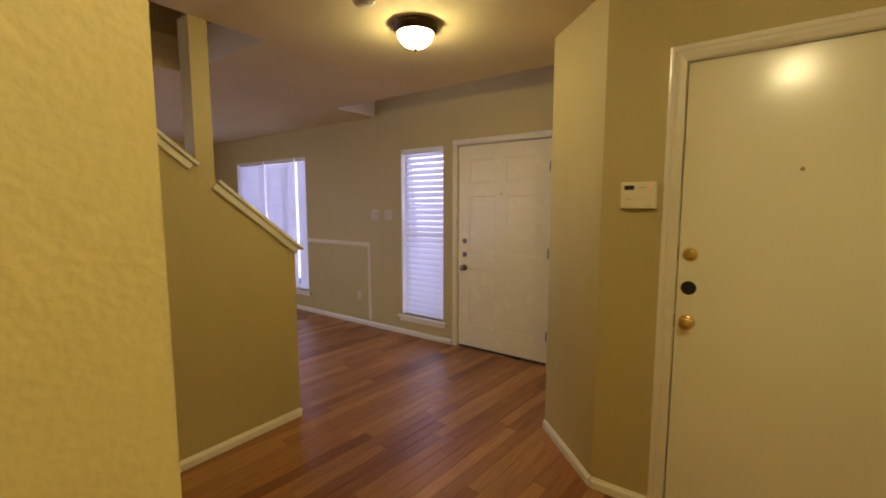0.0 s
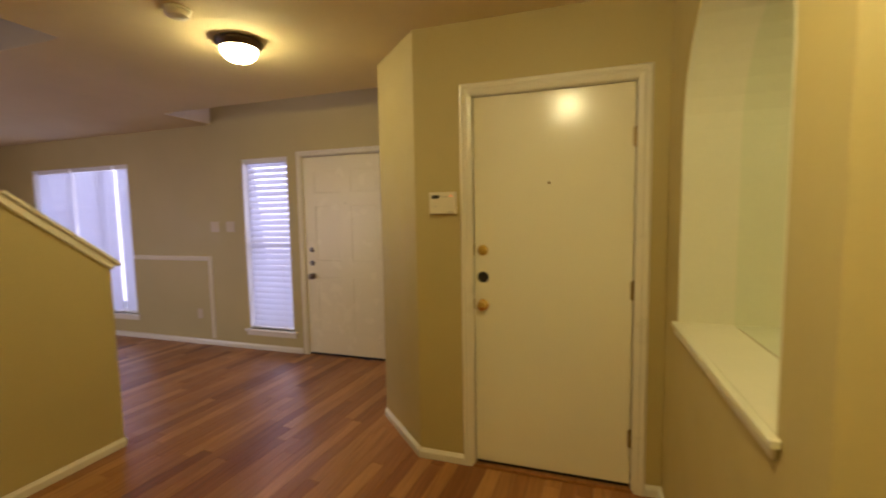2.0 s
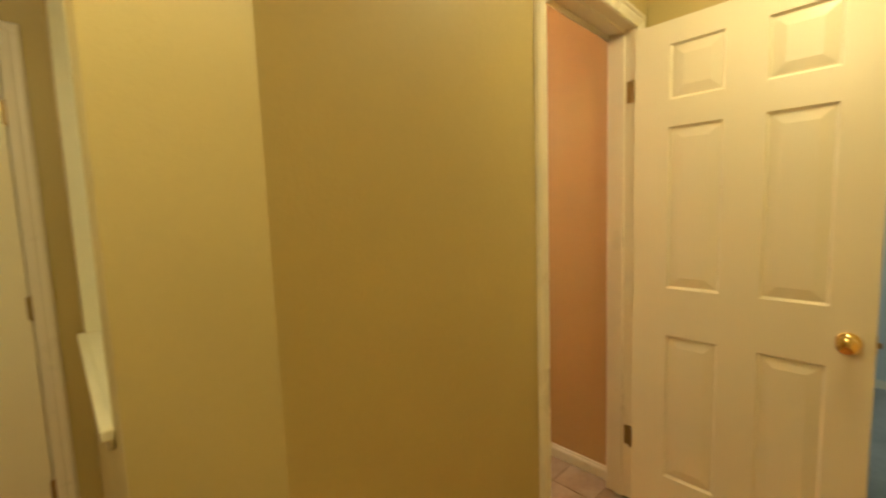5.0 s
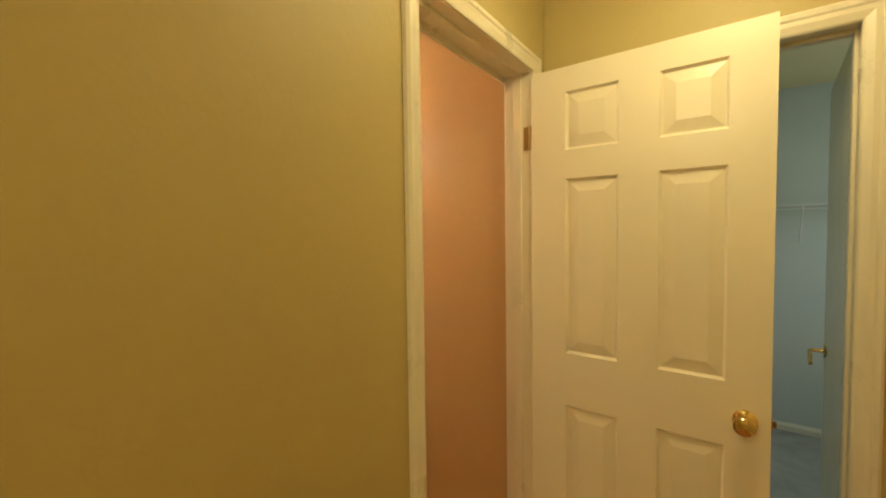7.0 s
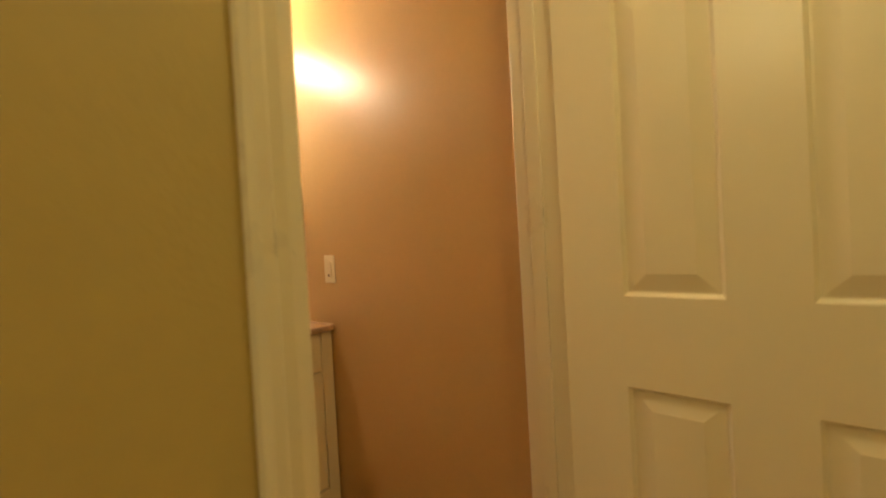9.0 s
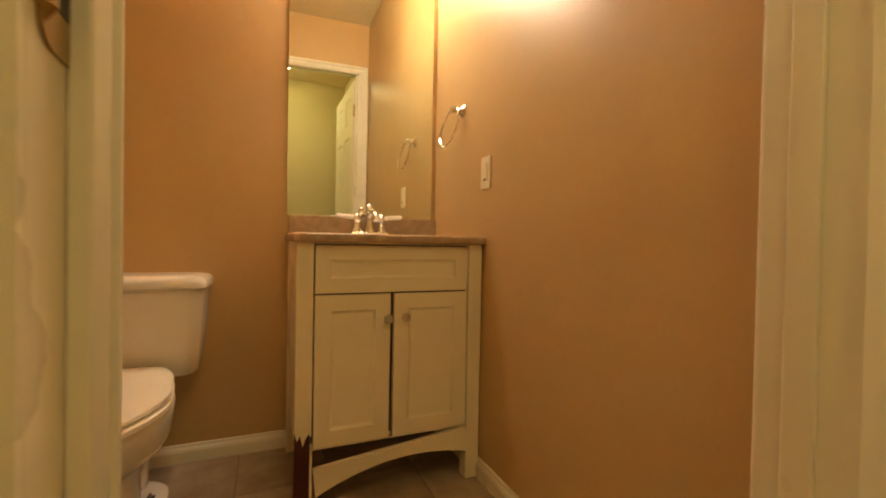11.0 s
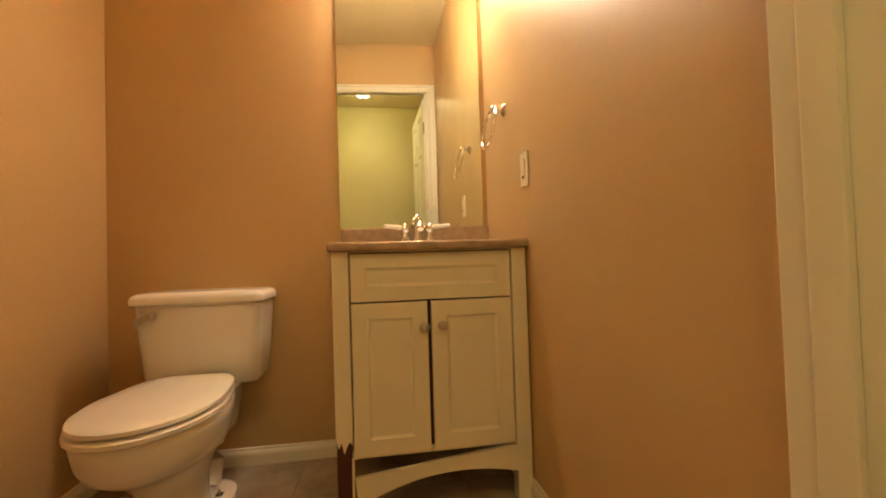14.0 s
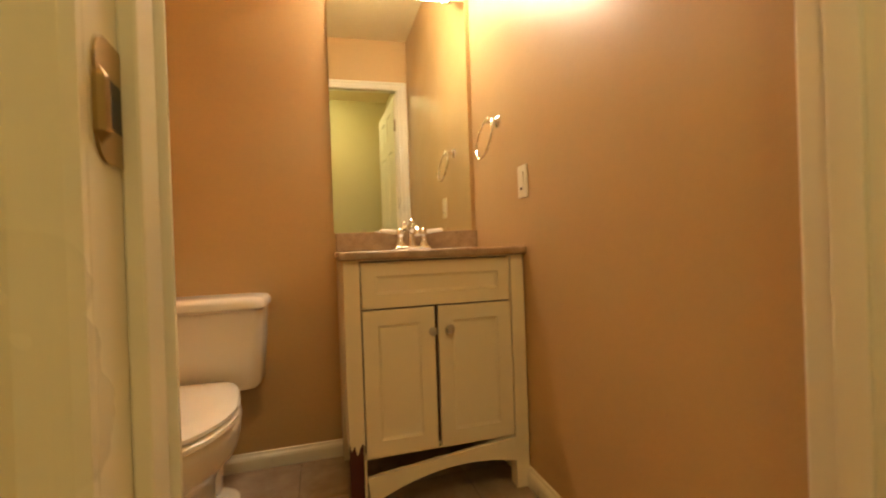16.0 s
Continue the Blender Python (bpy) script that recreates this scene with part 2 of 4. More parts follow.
def lathe(profile, m, segs=24, bm=None):
    """Rings of (radius, height) about the local z of m."""
    bm = bm or bmesh.new()
    rings = []
    for r, h in profile:
        if r < 1e-5:
            rings.append([bm.verts.new(m @ Vector((0, 0, h)))])
        else:
            rings.append([bm.verts.new(m @ Vector((r * math.cos(2 * math.pi * i / segs), r * math.sin(2 * math.pi * i / segs), h))) for i in range(segs)])
    for a, b in zip(rings, rings[1:]):
        for i in range(segs):
            j = (i + 1) % segs
            if len(a) == 1 and len(b) > 1:
                bm.faces.new((a[0], b[i], b[j]))
            elif len(b) == 1 and len(a) > 1:
                bm.faces.new((a[i], a[j], b[0]))
            elif len(a) > 1:
                bm.faces.new((a[i], a[j], b[j], b[i]))
    for ring in (rings[0], rings[-1]):
        if len(ring) > 1:
            bm.faces.new(ring)
    return bm


def tube(points, radius, segs=10, bm=None, closed=False):
    bm = bm or bmesh.new()
    pts = [Vector(p) for p in points]
    n = len(pts)
    rings = []
    for i, p in enumerate(pts):
        d = (pts[(i + 1) % n] - pts[i - 1]) if closed else (pts[min(i + 1, n - 1)] - pts[max(i - 1, 0)])
        q = d.to_track_quat("Z", "Y").to_matrix()
        rad = radius[i] if isinstance(radius, (list, tuple)) else radius
        rings.append([bm.verts.new(p + q @ Vector((rad * math.cos(2 * math.pi * k / segs), rad * math.sin(2 * math.pi * k / segs), 0))) for k in range(segs)])
    pairs = list(zip(rings, rings[1:])) + ([(rings[-1], rings[0])] if closed else [])
    for a, b in pairs:
        for k in range(segs):
            bm.faces.new((a[k], a[(k + 1) % segs], b[(k + 1) % segs], b[k]))
    if not closed:
        bm.faces.new(rings[0][::-1])
        bm.faces.new(rings[-1])
    return bm


def structure(name, bm, mat, label, category):
    return tagged(obj(name, bm, mat), label, category, kind="structure")


# ---- plan ----
CEIL = 2.51
TOP = 4.9
FRONT = 1.46          # inner face of the front wall
NICHE_X = 1.03
# hall face of the powder room wall, from the angled corner to the hinge
P0, P1 = Vector((1.237, -1.652)), Vector((3.0, -1.550))
PU = (P1 - P0).normalized()
PN = Vector((-PU.y, PU.x))      # towards the powder room


def on_wall(u, depth=0.0):
    """Plan point u metres along the powder wall from its angled corner, depth behind the hall face."""
    q = P0 + PU * u + PN * depth
    return (q.x, q.y)


def u_of(x):
    return (x - P0.x) / PU.x


W1 = (-2.905, -2.315, 0.230, 2.105)      # entry window: x0, x1, sill, head
W2 = (-6.41, -4.64, 0.29, 2.145)       # living room window
FD = (-2.15, -1.125, 2.105)           # entry door opening: x0, x1, head
# walls
bm = bmesh.new()
Y0, Y1 = FRONT, FRONT + 0.14
for x0, x1, z0, z1 in ((-7.4, W2[0], 0, CEIL), (W2[0], W2[1], 0, W2[2]), (W2[0], W2[1], W2[3], CEIL), (W2[1], W1[0], 0, CEIL), (W1[0], W1[1], 0, W1[2]), (W1[0], W1[1], W1[3], CEIL),
                       (W1[1], FD[0], 0, CEIL), (FD[0], FD[1], FD[2], CEIL), (FD[1], -0.60, 0, CEIL), (-7.4, -2.6, CEIL, TOP), (-2.6, -1.4, CEIL, 3.55), (-2.6, -1.4, 4.45, TOP), (-1.4, -0.6, CEIL, TOP)):
    box(x0, x1, Y0, Y1, z0, z1, bm)
structure("wall_front", bm, M_WALL, "beige painted front wall with two windows and the entry door", "wall")
bm = prism([(-0.725, FRONT), (-0.725, 0.43), (-0.29, 0.0), (0.025, 0.0), (0.025, 0.12), (-0.24, 0.12), (-0.605, 0.485), (-0.605, FRONT)], 0, TOP)
structure("wall_entry_angle", bm, M_WALL, "beige wall with an angled corner beside the entry", "wall")
bm = box(0.93, NICHE_X, 0.0, 0.12, 0, CEIL)
box(0.025, 0.93, 0.0, 0.12, 2.135, CEIL, bm)
box(NICHE_X, 1.245, 0.0, 0.12, 0, CEIL, bm)
structure("wall_garage", bm, M_WALL, "beige wall round the flat garage door", "wall")
structure("wall_powder_back", box(1.245, 3.08, 0.012, 0.13, 0, CEIL), M_BATH, "tan back wall of the powder room", "wall")

# niche wall with an arched recess
NY0, NY1, NZ = -1.262, -0.28, 0.965
bm = box(NICHE_X, 1.255, NY0, 0.0, 0, NZ)
box(NICHE_X, 1.255, NY1, 0.0, NZ, CEIL, bm)
structure("wall_niche_base", bm, M_WALL, "beige wall below the arched niche", "wall")
arch_c, arch_r = (NY0 + NY1) / 2, (NY1 - NY0) / 2
arch = [(arch_c + arch_r * math.cos(a), 1.80 + arch_r * math.sin(a)) for a in [math.pi * i / 24 for i in range(25)]]
bm = bmesh.new()
for (ya, za), (yb, zb) in zip(arch, arch[1:]):
    vs = [bm.verts.new((x, y, z)) for x in (NICHE_X, 1.255) for y, z in ((ya, za), (yb, zb), (yb, CEIL), (ya, CEIL))]
    bm.faces.new(vs[:4])
    bm.faces.new(vs[4:][::-1])
    bm.faces.new((vs[0], vs[4], vs[5], vs[1]))
structure("wall_niche_arch", bm, M_WALL, "beige wall with a rounded arch over the niche", "wall")
# pier between niche and powder room wall, with its angled face
bm = prism([(NICHE_X, NY0), (NICHE_X, -1.46), (P0.x, P0.y), on_wall(0.06, 0.0), on_wall(0.06, 0.12), (1.255, -1.42), (1.255, NY0)], 0, CEIL)
structure("wall_pier", bm, M_WALL, "beige wall pier with an angled face", "wall")
structure("wall_niche_back", box(1.258, 1.40, -1.50, 0.012, 0, CEIL), M_BATH, "tan side wall of the powder room behind the niche", "wall")

# powder room wall with door opening
UL, UR, HEAD = u_of(2.105), u_of(2.885), 2.162


def wall_piece(u0, u1, z0, z1, d0, d1, bm=None):
    return prism([on_wall(u0, d0), on_wall(u1, d0), on_wall(u1, d1), on_wall(u0, d1)], z0, z1, bm)


bm = wall_piece(0.06, UL, 0, CEIL, 0.0, 0.06)
wall_piece(UL, UR, HEAD, CEIL, 0.0, 0.06, bm)
wall_piece(UR, u_of(3.12), 0, CEIL, 0.0, 0.06, bm)
structure("wall_powder_hall", bm, M_WALL, "beige hall wall with the powder room doorway", "wall")
bm = wall_piece(0.06, UL, 0, CEIL, 0.06, 0.12)
wall_piece(UL, UR, HEAD, CEIL, 0.06, 0.12, bm)
wall_piece(UR, u_of(3.12), 0, CEIL, 0.06, 0.12, bm)
structure("wall_powder_inside", bm, M_BATH, "tan inner face of the powder room doorway wall", "wall")
structure("wall_powder_side", box(2.94, 3.06, -1.435, 0.012, 0, CEIL), M_BATH, "tan side wall with a towel ring and a switch", "wall")

# hall and stairs side
bm = box(-1.2, -0.107, -4.2, -2.012, 0, CEIL)
structure("wall_hall_corner", bm, M_ROUGH_WALL, "beige textured wall corner beside the hall", "wall")
structure("wall_hall_link", box(-2.31, -1.2, -2.13, -2.012, 0, CEIL), M_WALL, "beige wall closing the entry towards the stairs", "wall")
structure("wall_south", box(-0.107, 3.12, -2.97, -2.85, 0, CEIL), M_WALL, "beige hall wall", "wall")
EX = 3.0
bm = box(EX, EX + 0.12, -2.97, -2.53, 0, CEIL)
box(EX, EX + 0.12, -2.53, -1.80, 2.115, CEIL, bm)
box(EX, EX + 0.12, -1.80, -1.552, 0, CEIL, bm)
structure("wall_east", bm, M_WALL, "beige hall end wall with the laundry doorway", "wall")
# the opening in this wall is added for the west daylight
bm = bmesh.new()
for y0, y1, z0, z1 in ((-4.6, -3.3, 0, CEIL), (-1.5, FRONT, 0, CEIL), (-3.3, -1.5, 0, 0.4), (-3.3, -1.5, 2.1, CEIL)):
    box(-7.4, -7.28, y0, y1, z0, z1, bm)
structure("wall_west", bm, M_WALL, "beige far wall of the living room", "wall")
# the opening in this wall is added for the south daylight
bm = box(-7.4, -6.3, -4.6, -4.48, 0, TOP)
box(-4.3, -1.2, -4.6, -4.48, 0, TOP, bm)
box(-6.3, -4.3, -4.6, -4.48, 2.2, TOP, bm)
box(-6.3, -4.3, -4.6, -4.48, 0, 0.2, bm)
structure("wall_living_south", bm, M_WALL, "beige rear wall of the living room", "wall")

# ceilings
bm = bmesh.new()
for x0, x1, y0, y1 in ((-2.20, -0.6, -4.48, 0.90), (-0.6, 3.12, -3.32, 0.45), (-7.4, -3.30, -4.48, FRONT), (-3.30, -2.20, -0.60, 0.90)):
    box(x0, x1, y0, y1, CEIL, CEIL + 0.25, bm)
structure("ceiling", bm, M_CEIL, "beige painted ceiling with stairwell and entry openings", "ceiling")
bm = box(-3.42, -0.6, 0.78, FRONT, TOP, TOP + 0.1)
box(-3.42, -2.08, -4.48, -0.48, TOP, TOP + 0.1, bm)
structure("ceiling_upper", bm, M_CEIL, "high ceiling above the entry and the stairs", "ceiling")
bm = box(-3.42, -0.6, 0.78, 0.90, CEIL + 0.25, TOP)
box(-3.42, -3.30, 0.90, FRONT, CEIL + 0.25, TOP, bm)
structure("wall_foyer_upper", bm, M_WALL, "upper walls of the entry shaft", "wall")
bm = box(-3.42, -3.30, -4.48, -0.48, CEIL + 0.25, TOP)
box(-2.20, -2.08, -4.48, -0.48, CEIL + 0.25, TOP, bm)
box(-3.30, -2.20, -0.60, -0.48, CEIL + 0.25, TOP, bm)
structure("wall_stair_upper", bm, M_WALL, "upper walls of the stairwell", "wall")

# floors
structure("subfloor", box(-7.4, 3.12, -4.6, FRONT + 0.14, -0.12, -0.018), M_DARK, "dark subfloor below the planks", "floor")
BF = 0.004
structure("floor_powder", prism([(1.40, 0.012), (2.94, 0.012), (2.94, -1.43), on_wall(u_of(2.885), 0.0), on_wall(u_of(2.112), 0.0), on_wall(u_of(1.40), 0.12)], -0.016, BF - 0.004), M_GROUT, "marbled tile floor of the powder room", "floor")

structure("floor_laundry", box(EX, 5.3, -3.7, -1.3, -0.016, 0.0), M_GREY_TILE, "grey tile floor of the laundry room", "floor")
structure("wall_laundry_east", box(5.28, 5.4, -3.7, -1.2, 0, CEIL), M_LAUNDRY, "pale grey green end wall of the laundry room", "wall")
structure("wall_laundry_north", box(EX + 0.12, 5.28, -1.42, -1.3, 0, CEIL), M_LAUNDRY, "pale grey green side wall of the laundry room", "wall")
bm = bmesh.new()
for x0, x1, z0, z1 in ((EX + 0.12, 4.0, 0, CEIL), (4.8, 5.28, 0, CEIL), (4.0, 4.8, 0, 1.1), (4.0, 4.8, 2.1, CEIL)):
    box(x0, x1, -3.7, -3.58, z0, z1, bm)
structure("wall_laundry_south", bm, M_LAUNDRY, "pale grey green laundry wall with an unseen opening added for daylight", "wall")
structure("ceiling_laundry", box(EX + 0.12, 5.4, -3.7, -1.3, CEIL, CEIL + 0.1), M_CEIL, "laundry room ceiling", "ceiling")
# pale ground outside and a garage behind the doors
structure("ground", box(-60, 60, FRONT + 0.14, 80, -0.3, -0.14), material("pale_concrete", (0.4, 0.39, 0.37), 0.9), "pale concrete ground outside the house", "ground")
bm = box(-0.6, 3.2, 3.0, 3.1, 0, CEIL)
box(-0.6, -0.5, FRONT + 0.14, 3.0, 0, CEIL, bm)
box(3.1, 3.2, 0.13, 3.0, 0, CEIL, bm)
structure("wall_garage_inside", bm, M_WALL, "garage walls behind the flat door", "wall")

# ---- trim ----
BASE_PROFILE = [(0, 0), (0.016, 0), (0.016, 0.050), (0.013, 0.060), (0.008, 0.067), (0.005, 0.078), (0, 0.080)]


def run_trim(profile, a, b, z, bm):
    """A moulding along the wall foot from plan point a to b; its face stands to the right of the way."""
    a, b = Vector((*a, z)), Vector((*b, z))
    d = (b - a).normalized()
    side = Vector((d.y, -d.x, 0))
    m = Matrix((side, d, Vector((0, 0, 1)))).transposed().to_4x4()
    m.translation = a
    return extrude_profile(profile, m, (b - a).length, bm)


def baseboard(points, z=0.0, tall=0.72, label="cream painted baseboard with a moulded top"):
    bm = bmesh.new()
    for a, b in zip(points, points[1:]):
        run_trim([(u, v * tall) for u, v in BASE_PROFILE], a, b, z, bm)
    return structure("baseboard", bm, M_TRIM, label, "baseboard")


baseboard([(-7.28, FRONT), (FD[0] - 0.06, FRONT)])
baseboard([(-0.725, FRONT - 0.02), (-0.725, 0.43), (-0.29, 0.0), (0.0, 0.0)])
baseboard([(0.955, 0.0), (NICHE_X, 0.0), (NICHE_X, -1.46), (P0.x, P0.y), on_wall(UL - 0.085)])
HW = -2.20            # face of the stair half wall
HY = -0.435           # its free end
baseboard([(HW - 0.12, -0.6), (HW - 0.12, HY), (HW, HY), (HW, -2.012)][::-1])
baseboard([(1.40, 0.012), (2.94, 0.012), (2.94, -1.43)], BF, 0.85)
baseboard([(1.40, -1.50), (1.40, 0.012)], BF, 0.85)
baseboard([(-0.107, -2.012), (-0.107, -2.85), (3.0, -2.85)][::-1])
baseboard([(5.28, -1.45), (5.28, -3.55)], 0.0)

CASING = [(0, 0), (0.066, 0), (0.066, 0.013), (0.058, 0.019), (0.046, 0.019), (0.040, 0.014), (0.026, 0.016), (0.014, 0.012), (0.006, 0.010), (0, 0.006)]


def casing_set(parent, u0, u1, head, name="casing", w=0.066):
    """Door casing in local coordinates: x along the wall, -y out of the wall; profile u runs from the opening outwards."""
    k = w / 0.066
    prof = [(u * k, v) for u, v in CASING]
    for side in (-1, 1):
        bm = bmesh.new()
        base = u0 if side < 0 else u1
        lo = [bm.verts.new((base + side * u, -v, 0.0)) for u, v in prof]
        hi = [bm.verts.new((base + side * u, -v, head + u)) for u, v in prof]
        n = len(prof)
        bm.faces.new(lo)
        bm.faces.new(hi[::-1])
        for i in range(n):
            bm.faces.new((lo[i], hi[i], hi[(i + 1) % n], lo[(i + 1) % n]))
        part(name, bm, M_TRIM, parent)
    bm = bmesh.new()
    a = [bm.verts.new((u0 - u, -v, head + u)) for u, v in prof]
    b = [bm.verts.new((u1 + u, -v, head + u)) for u, v in prof]
    bm.faces.new(a)
    bm.faces.new(b[::-1])
    for i in range(len(prof)):
        j = (i + 1) % len(prof)
        bm.faces.new((a[i], b[i], b[j], a[j]))
    part(name, bm, M_TRIM, parent)


def jamb_set(parent, u0, u1, head, depth, stop=0.05, z0=0.0):
    """Jamb boards lining an opening, with a door stop."""
    t = 0.016
    part("jamb", box(u0 - 0.001, u0 + t, 0.0, depth, z0, head, bevel=0.002), M_TRIM, parent)
    part("jamb", box(u1 - t, u1 + 0.001, 0.0, depth, z0, head, bevel=0.002), M_TRIM, parent)
    part("jamb", box(u0 + t, u1 - t, 0.0, depth, head - t, head, bevel=0.002), M_TRIM, parent)
    for x0, x1, za, zb in ((u0 + t, u0 + t + 0.011, z0, head - t), (u1 - t - 0.011, u1 - t, z0, head - t), (u0 + t + 0.011, u1 - t - 0.011, head - t - 0.011, head - t)):
        part("door_stop", box(x0, x1, stop, stop + 0.036, za, zb, bevel=0.002), M_TRIM, parent)


def knob_bm(m, big=0.027, reach=0.06, rose=0.033):
    """Rose, neck and rounded knob, along local +z of m."""
    return lathe([(0, 0), (rose, 0), (rose, 0.004), (rose * 0.8, 0.009), (0.012, 0.012), (0.011, reach * 0.5), (big * 0.72, reach * 0.58), (big, reach * 0.75), (big * 0.94, reach * 0.9), (big * 0.55, reach), (0, reach * 1.02)], m, 24)


def bolt_bm(m, r=0.028):
    return lathe([(0, 0), (r, 0), (r, 0.006), (r * 0.82, 0.014), (r * 0.45, 0.017), (0, 0.017)], m, 24)


def hinge_bm(m):
    """Hinge knuckle with leaf edges, 0.1 m high; barrel along local z."""
    bm = tube([m @ Vector((0, 0, -0.046)), m @ Vector((0, 0, 0.046))], 0.0065, 10)
    for z in (-0.049, 0.049):
        lathe([(0, -0.004), (0.005, -0.003), (0.005, 0.003), (0, 0.004)], m @ Matrix.Translation((0, 0, z)), 8, bm)
    b2 = box(-0.014, 0.014, -0.001, 0.003, -0.046, 0.046)
    b2.transform(m)
    join_into(bm, b2)
    return bm


def rounded(x0, x1, y0, y1, r, n=6):
    pts = []
    for cx, cy, a0 in ((x1 - r, y1 - r, 0), (x0 + r, y1 - r, 90), (x0 + r, y0 + r, 180), (x1 - r, y0 + r, 270)):
        for i in range(n + 1):
            a = radians(a0 + 90 * i / n)
            pts.append((cx + r * math.cos(a), cy + r * math.sin(a)))
    return pts


OUT = Matrix.Rotation(radians(90), 4, "X")        # local z towards -y


def panel_door(bm, w, h, t, panels, inset=0.011, slope=0.022, both=True):
    """A moulded panel door leaf: x 0..w, y 0..t, z 0..h; raised fields in sunk panels on its -y face and +y face."""
    xs = sorted({0, w, *[v for p in panels for v in p[:2]]})
    zs = sorted({0, h, *[v for p in panels for v in p[2:]]})
    for face in ((0, 1), (t, -1)) if both else ((0, 1),):
        y, s = face
        for i in range(len(xs) - 1):
            for j in range(len(zs) - 1):
                x0, x1, z0, z1 = xs[i], xs[i + 1], zs[j], zs[j + 1]
                cx, cz = (x0 + x1) / 2, (z0 + z1) / 2
                if any(p[0] < cx < p[1] and p[2] < cz < p[3] for p in panels):
                    continue
                bm.faces.new([bm.verts.new(v) for v in ((x0, y, z0), (x1, y, z0), (x1, y, z1), (x0, y, z1))])
        for x0, x1, z0, z1 in panels:
            rings = []
            for d, dep in ((0, 0), (0.004, 0.0), (0.012, inset), (0.016, inset), (0.016 + slope, 0.003), (0.016 + slope + 0.004, 0.002)):
                rings.append([bm.verts.new((x, y + s * dep, z)) for x, z in ((x0 + d, z0 + d), (x1 - d, z0 + d), (x1 - d, z1 - d), (x0 + d, z1 - d))])
            for a, b in zip(rings, rings[1:]):
                for k in range(4):
                    bm.faces.new((a[k], a[(k + 1) % 4], b[(k + 1) % 4], b[k]))
            bm.faces.new(rings[-1])
    for a, b in (((0, 0), (w, 0)), ((w, 0), (w, h)), ((w, h), (0, h)), ((0, h), (0, 0))):
        bm.faces.new([bm.verts.new(v) for v in ((a[0], 0, a[1]), (b[0], 0, b[1]), (b[0], t, b[1]), (a[0], t, a[1]))])
    bmesh.ops.remove_doubles(bm, verts=bm.verts, dist=0.0004)
    return bm


# ---- garage door: flat slab with brass hardware ----
gd = empty("door_1", "flat cream painted closed door with brass hardware", "door")
gd["kind"] = "structure"
gd.matrix_world = Matrix.Translation((-0.009, 0, 0))
casing_set(gd, 0.060, 0.895, 2.112)
jamb_set(gd, 0.045, 0.912, 2.125, 0.118, 0.058)
part("threshold", box(0.047, 0.908, -0.012, 0.10, -0.005, 0.016, bevel=0.004), M_WOOD, gd, "worn wooden threshold")
leaf = part("door_leaf", box(0.066, 0.889, 0.014, 0.056, 0.034, 2.106, bevel=0.003), M_DOOR, gd)
part("door_sweep", box(0.07, 0.885, 0.018, 0.05, 0.018, 0.0345), M_BLACK, gd, "black rubber sweep")
part("peephole", lathe([(0, 0), (0.008, 0), (0.008, 0.004), (0.005, 0.006), (0, 0.005)], Matrix.Translation((0.475, 0.014, 1.63)) @ OUT, 16), M_OLD_BRASS, gd, "small brass peephole", True)
part("deadbolt", bolt_bm(Matrix.Translation((0.113, 0.014, 1.268)) @ OUT, 0.031), M_BRASS, gd, "round brass deadbolt", True)
part("turn_piece", box(0.106, 0.120, -0.018, 0.0, 1.252, 1.284, bevel=0.004), M_BRASS, gd, "brass thumb turn", True)
part("bore_plate", lathe([(0, 0), (0.031, 0), (0.031, 0.004), (0.027, 0.006), (0.024, 0.003), (0, 0.003)], Matrix.Translation((0.113, 0.014, 1.116)) @ OUT, 24), M_BLACK, gd, "black round cover over an empty lock hole", True)
part("door_knob", knob_bm(Matrix.Translation((0.113, 0.014, 0.958)) @ OUT, 0.028, 0.058), M_BRASS, gd, "polished brass door knob", True)
for z in (1.84, 1.069, 0.285):
    part("hinge", hinge_bm(Matrix.Translation((0.892, 0.008, z))), M_OLD_BRASS, gd, "aged brass hinge", True)
for z in (1.268, 0.958):
    part("strike", box(0.061, 0.0655, 0.01, 0.03, z - 0.03, z + 0.03), M_OLD_BRASS, gd)

# ---- front door: white six-panel entry door ----
fd = empty("door_2", "white six-panel front door, closed, with three locks", "door")
fd["kind"] = "structure"
fd.matrix_world = Matrix.Translation((0, FRONT, 0))
casing_set(fd, FD[0] + 0.012, FD[1] - 0.012, FD[2] - 0.012, w=0.05)
jamb_set(fd, FD[0], FD[1], FD[2], 0.13, 0.062)
FDX, FDW, FDH = FD[0] + 0.02, FD[1] - FD[0] - 0.04, 2.055
six = [(0.13, FDW / 2 - 0.055, 0.22, 0.82), (FDW / 2 + 0.055, FDW - 0.13, 0.22, 0.82), (0.13, FDW / 2 - 0.055, 0.98, 1.56), (FDW / 2 + 0.055, FDW - 0.13, 0.98, 1.56),
       (0.13, FDW / 2 - 0.055, 1.68, 1.92), (FDW / 2 + 0.055, FDW - 0.13, 1.68, 1.92)]
bm = panel_door(bmesh.new(), FDW, FDH, 0.044, six, 0.003, 0.03)
bm.transform(Matrix.Translation((FDX, 0.012, 0.025)))
part("door_leaf", bm, M_FDOOR, fd)
part("door_sweep", box(FDX + 0.002, FDX + FDW - 0.002, 0.014, 0.05, 0.004, 0.024), M_BLACK, fd, "black rubber sweep")
for z, r in ((1.125, 0.026), (0.985, 0.026)):
    part("deadbolt", bolt_bm(Matrix.Translation((FDX + 0.075, 0.012, z)) @ OUT, r), M_PEWTER, fd, "dark metal deadbolt", True)
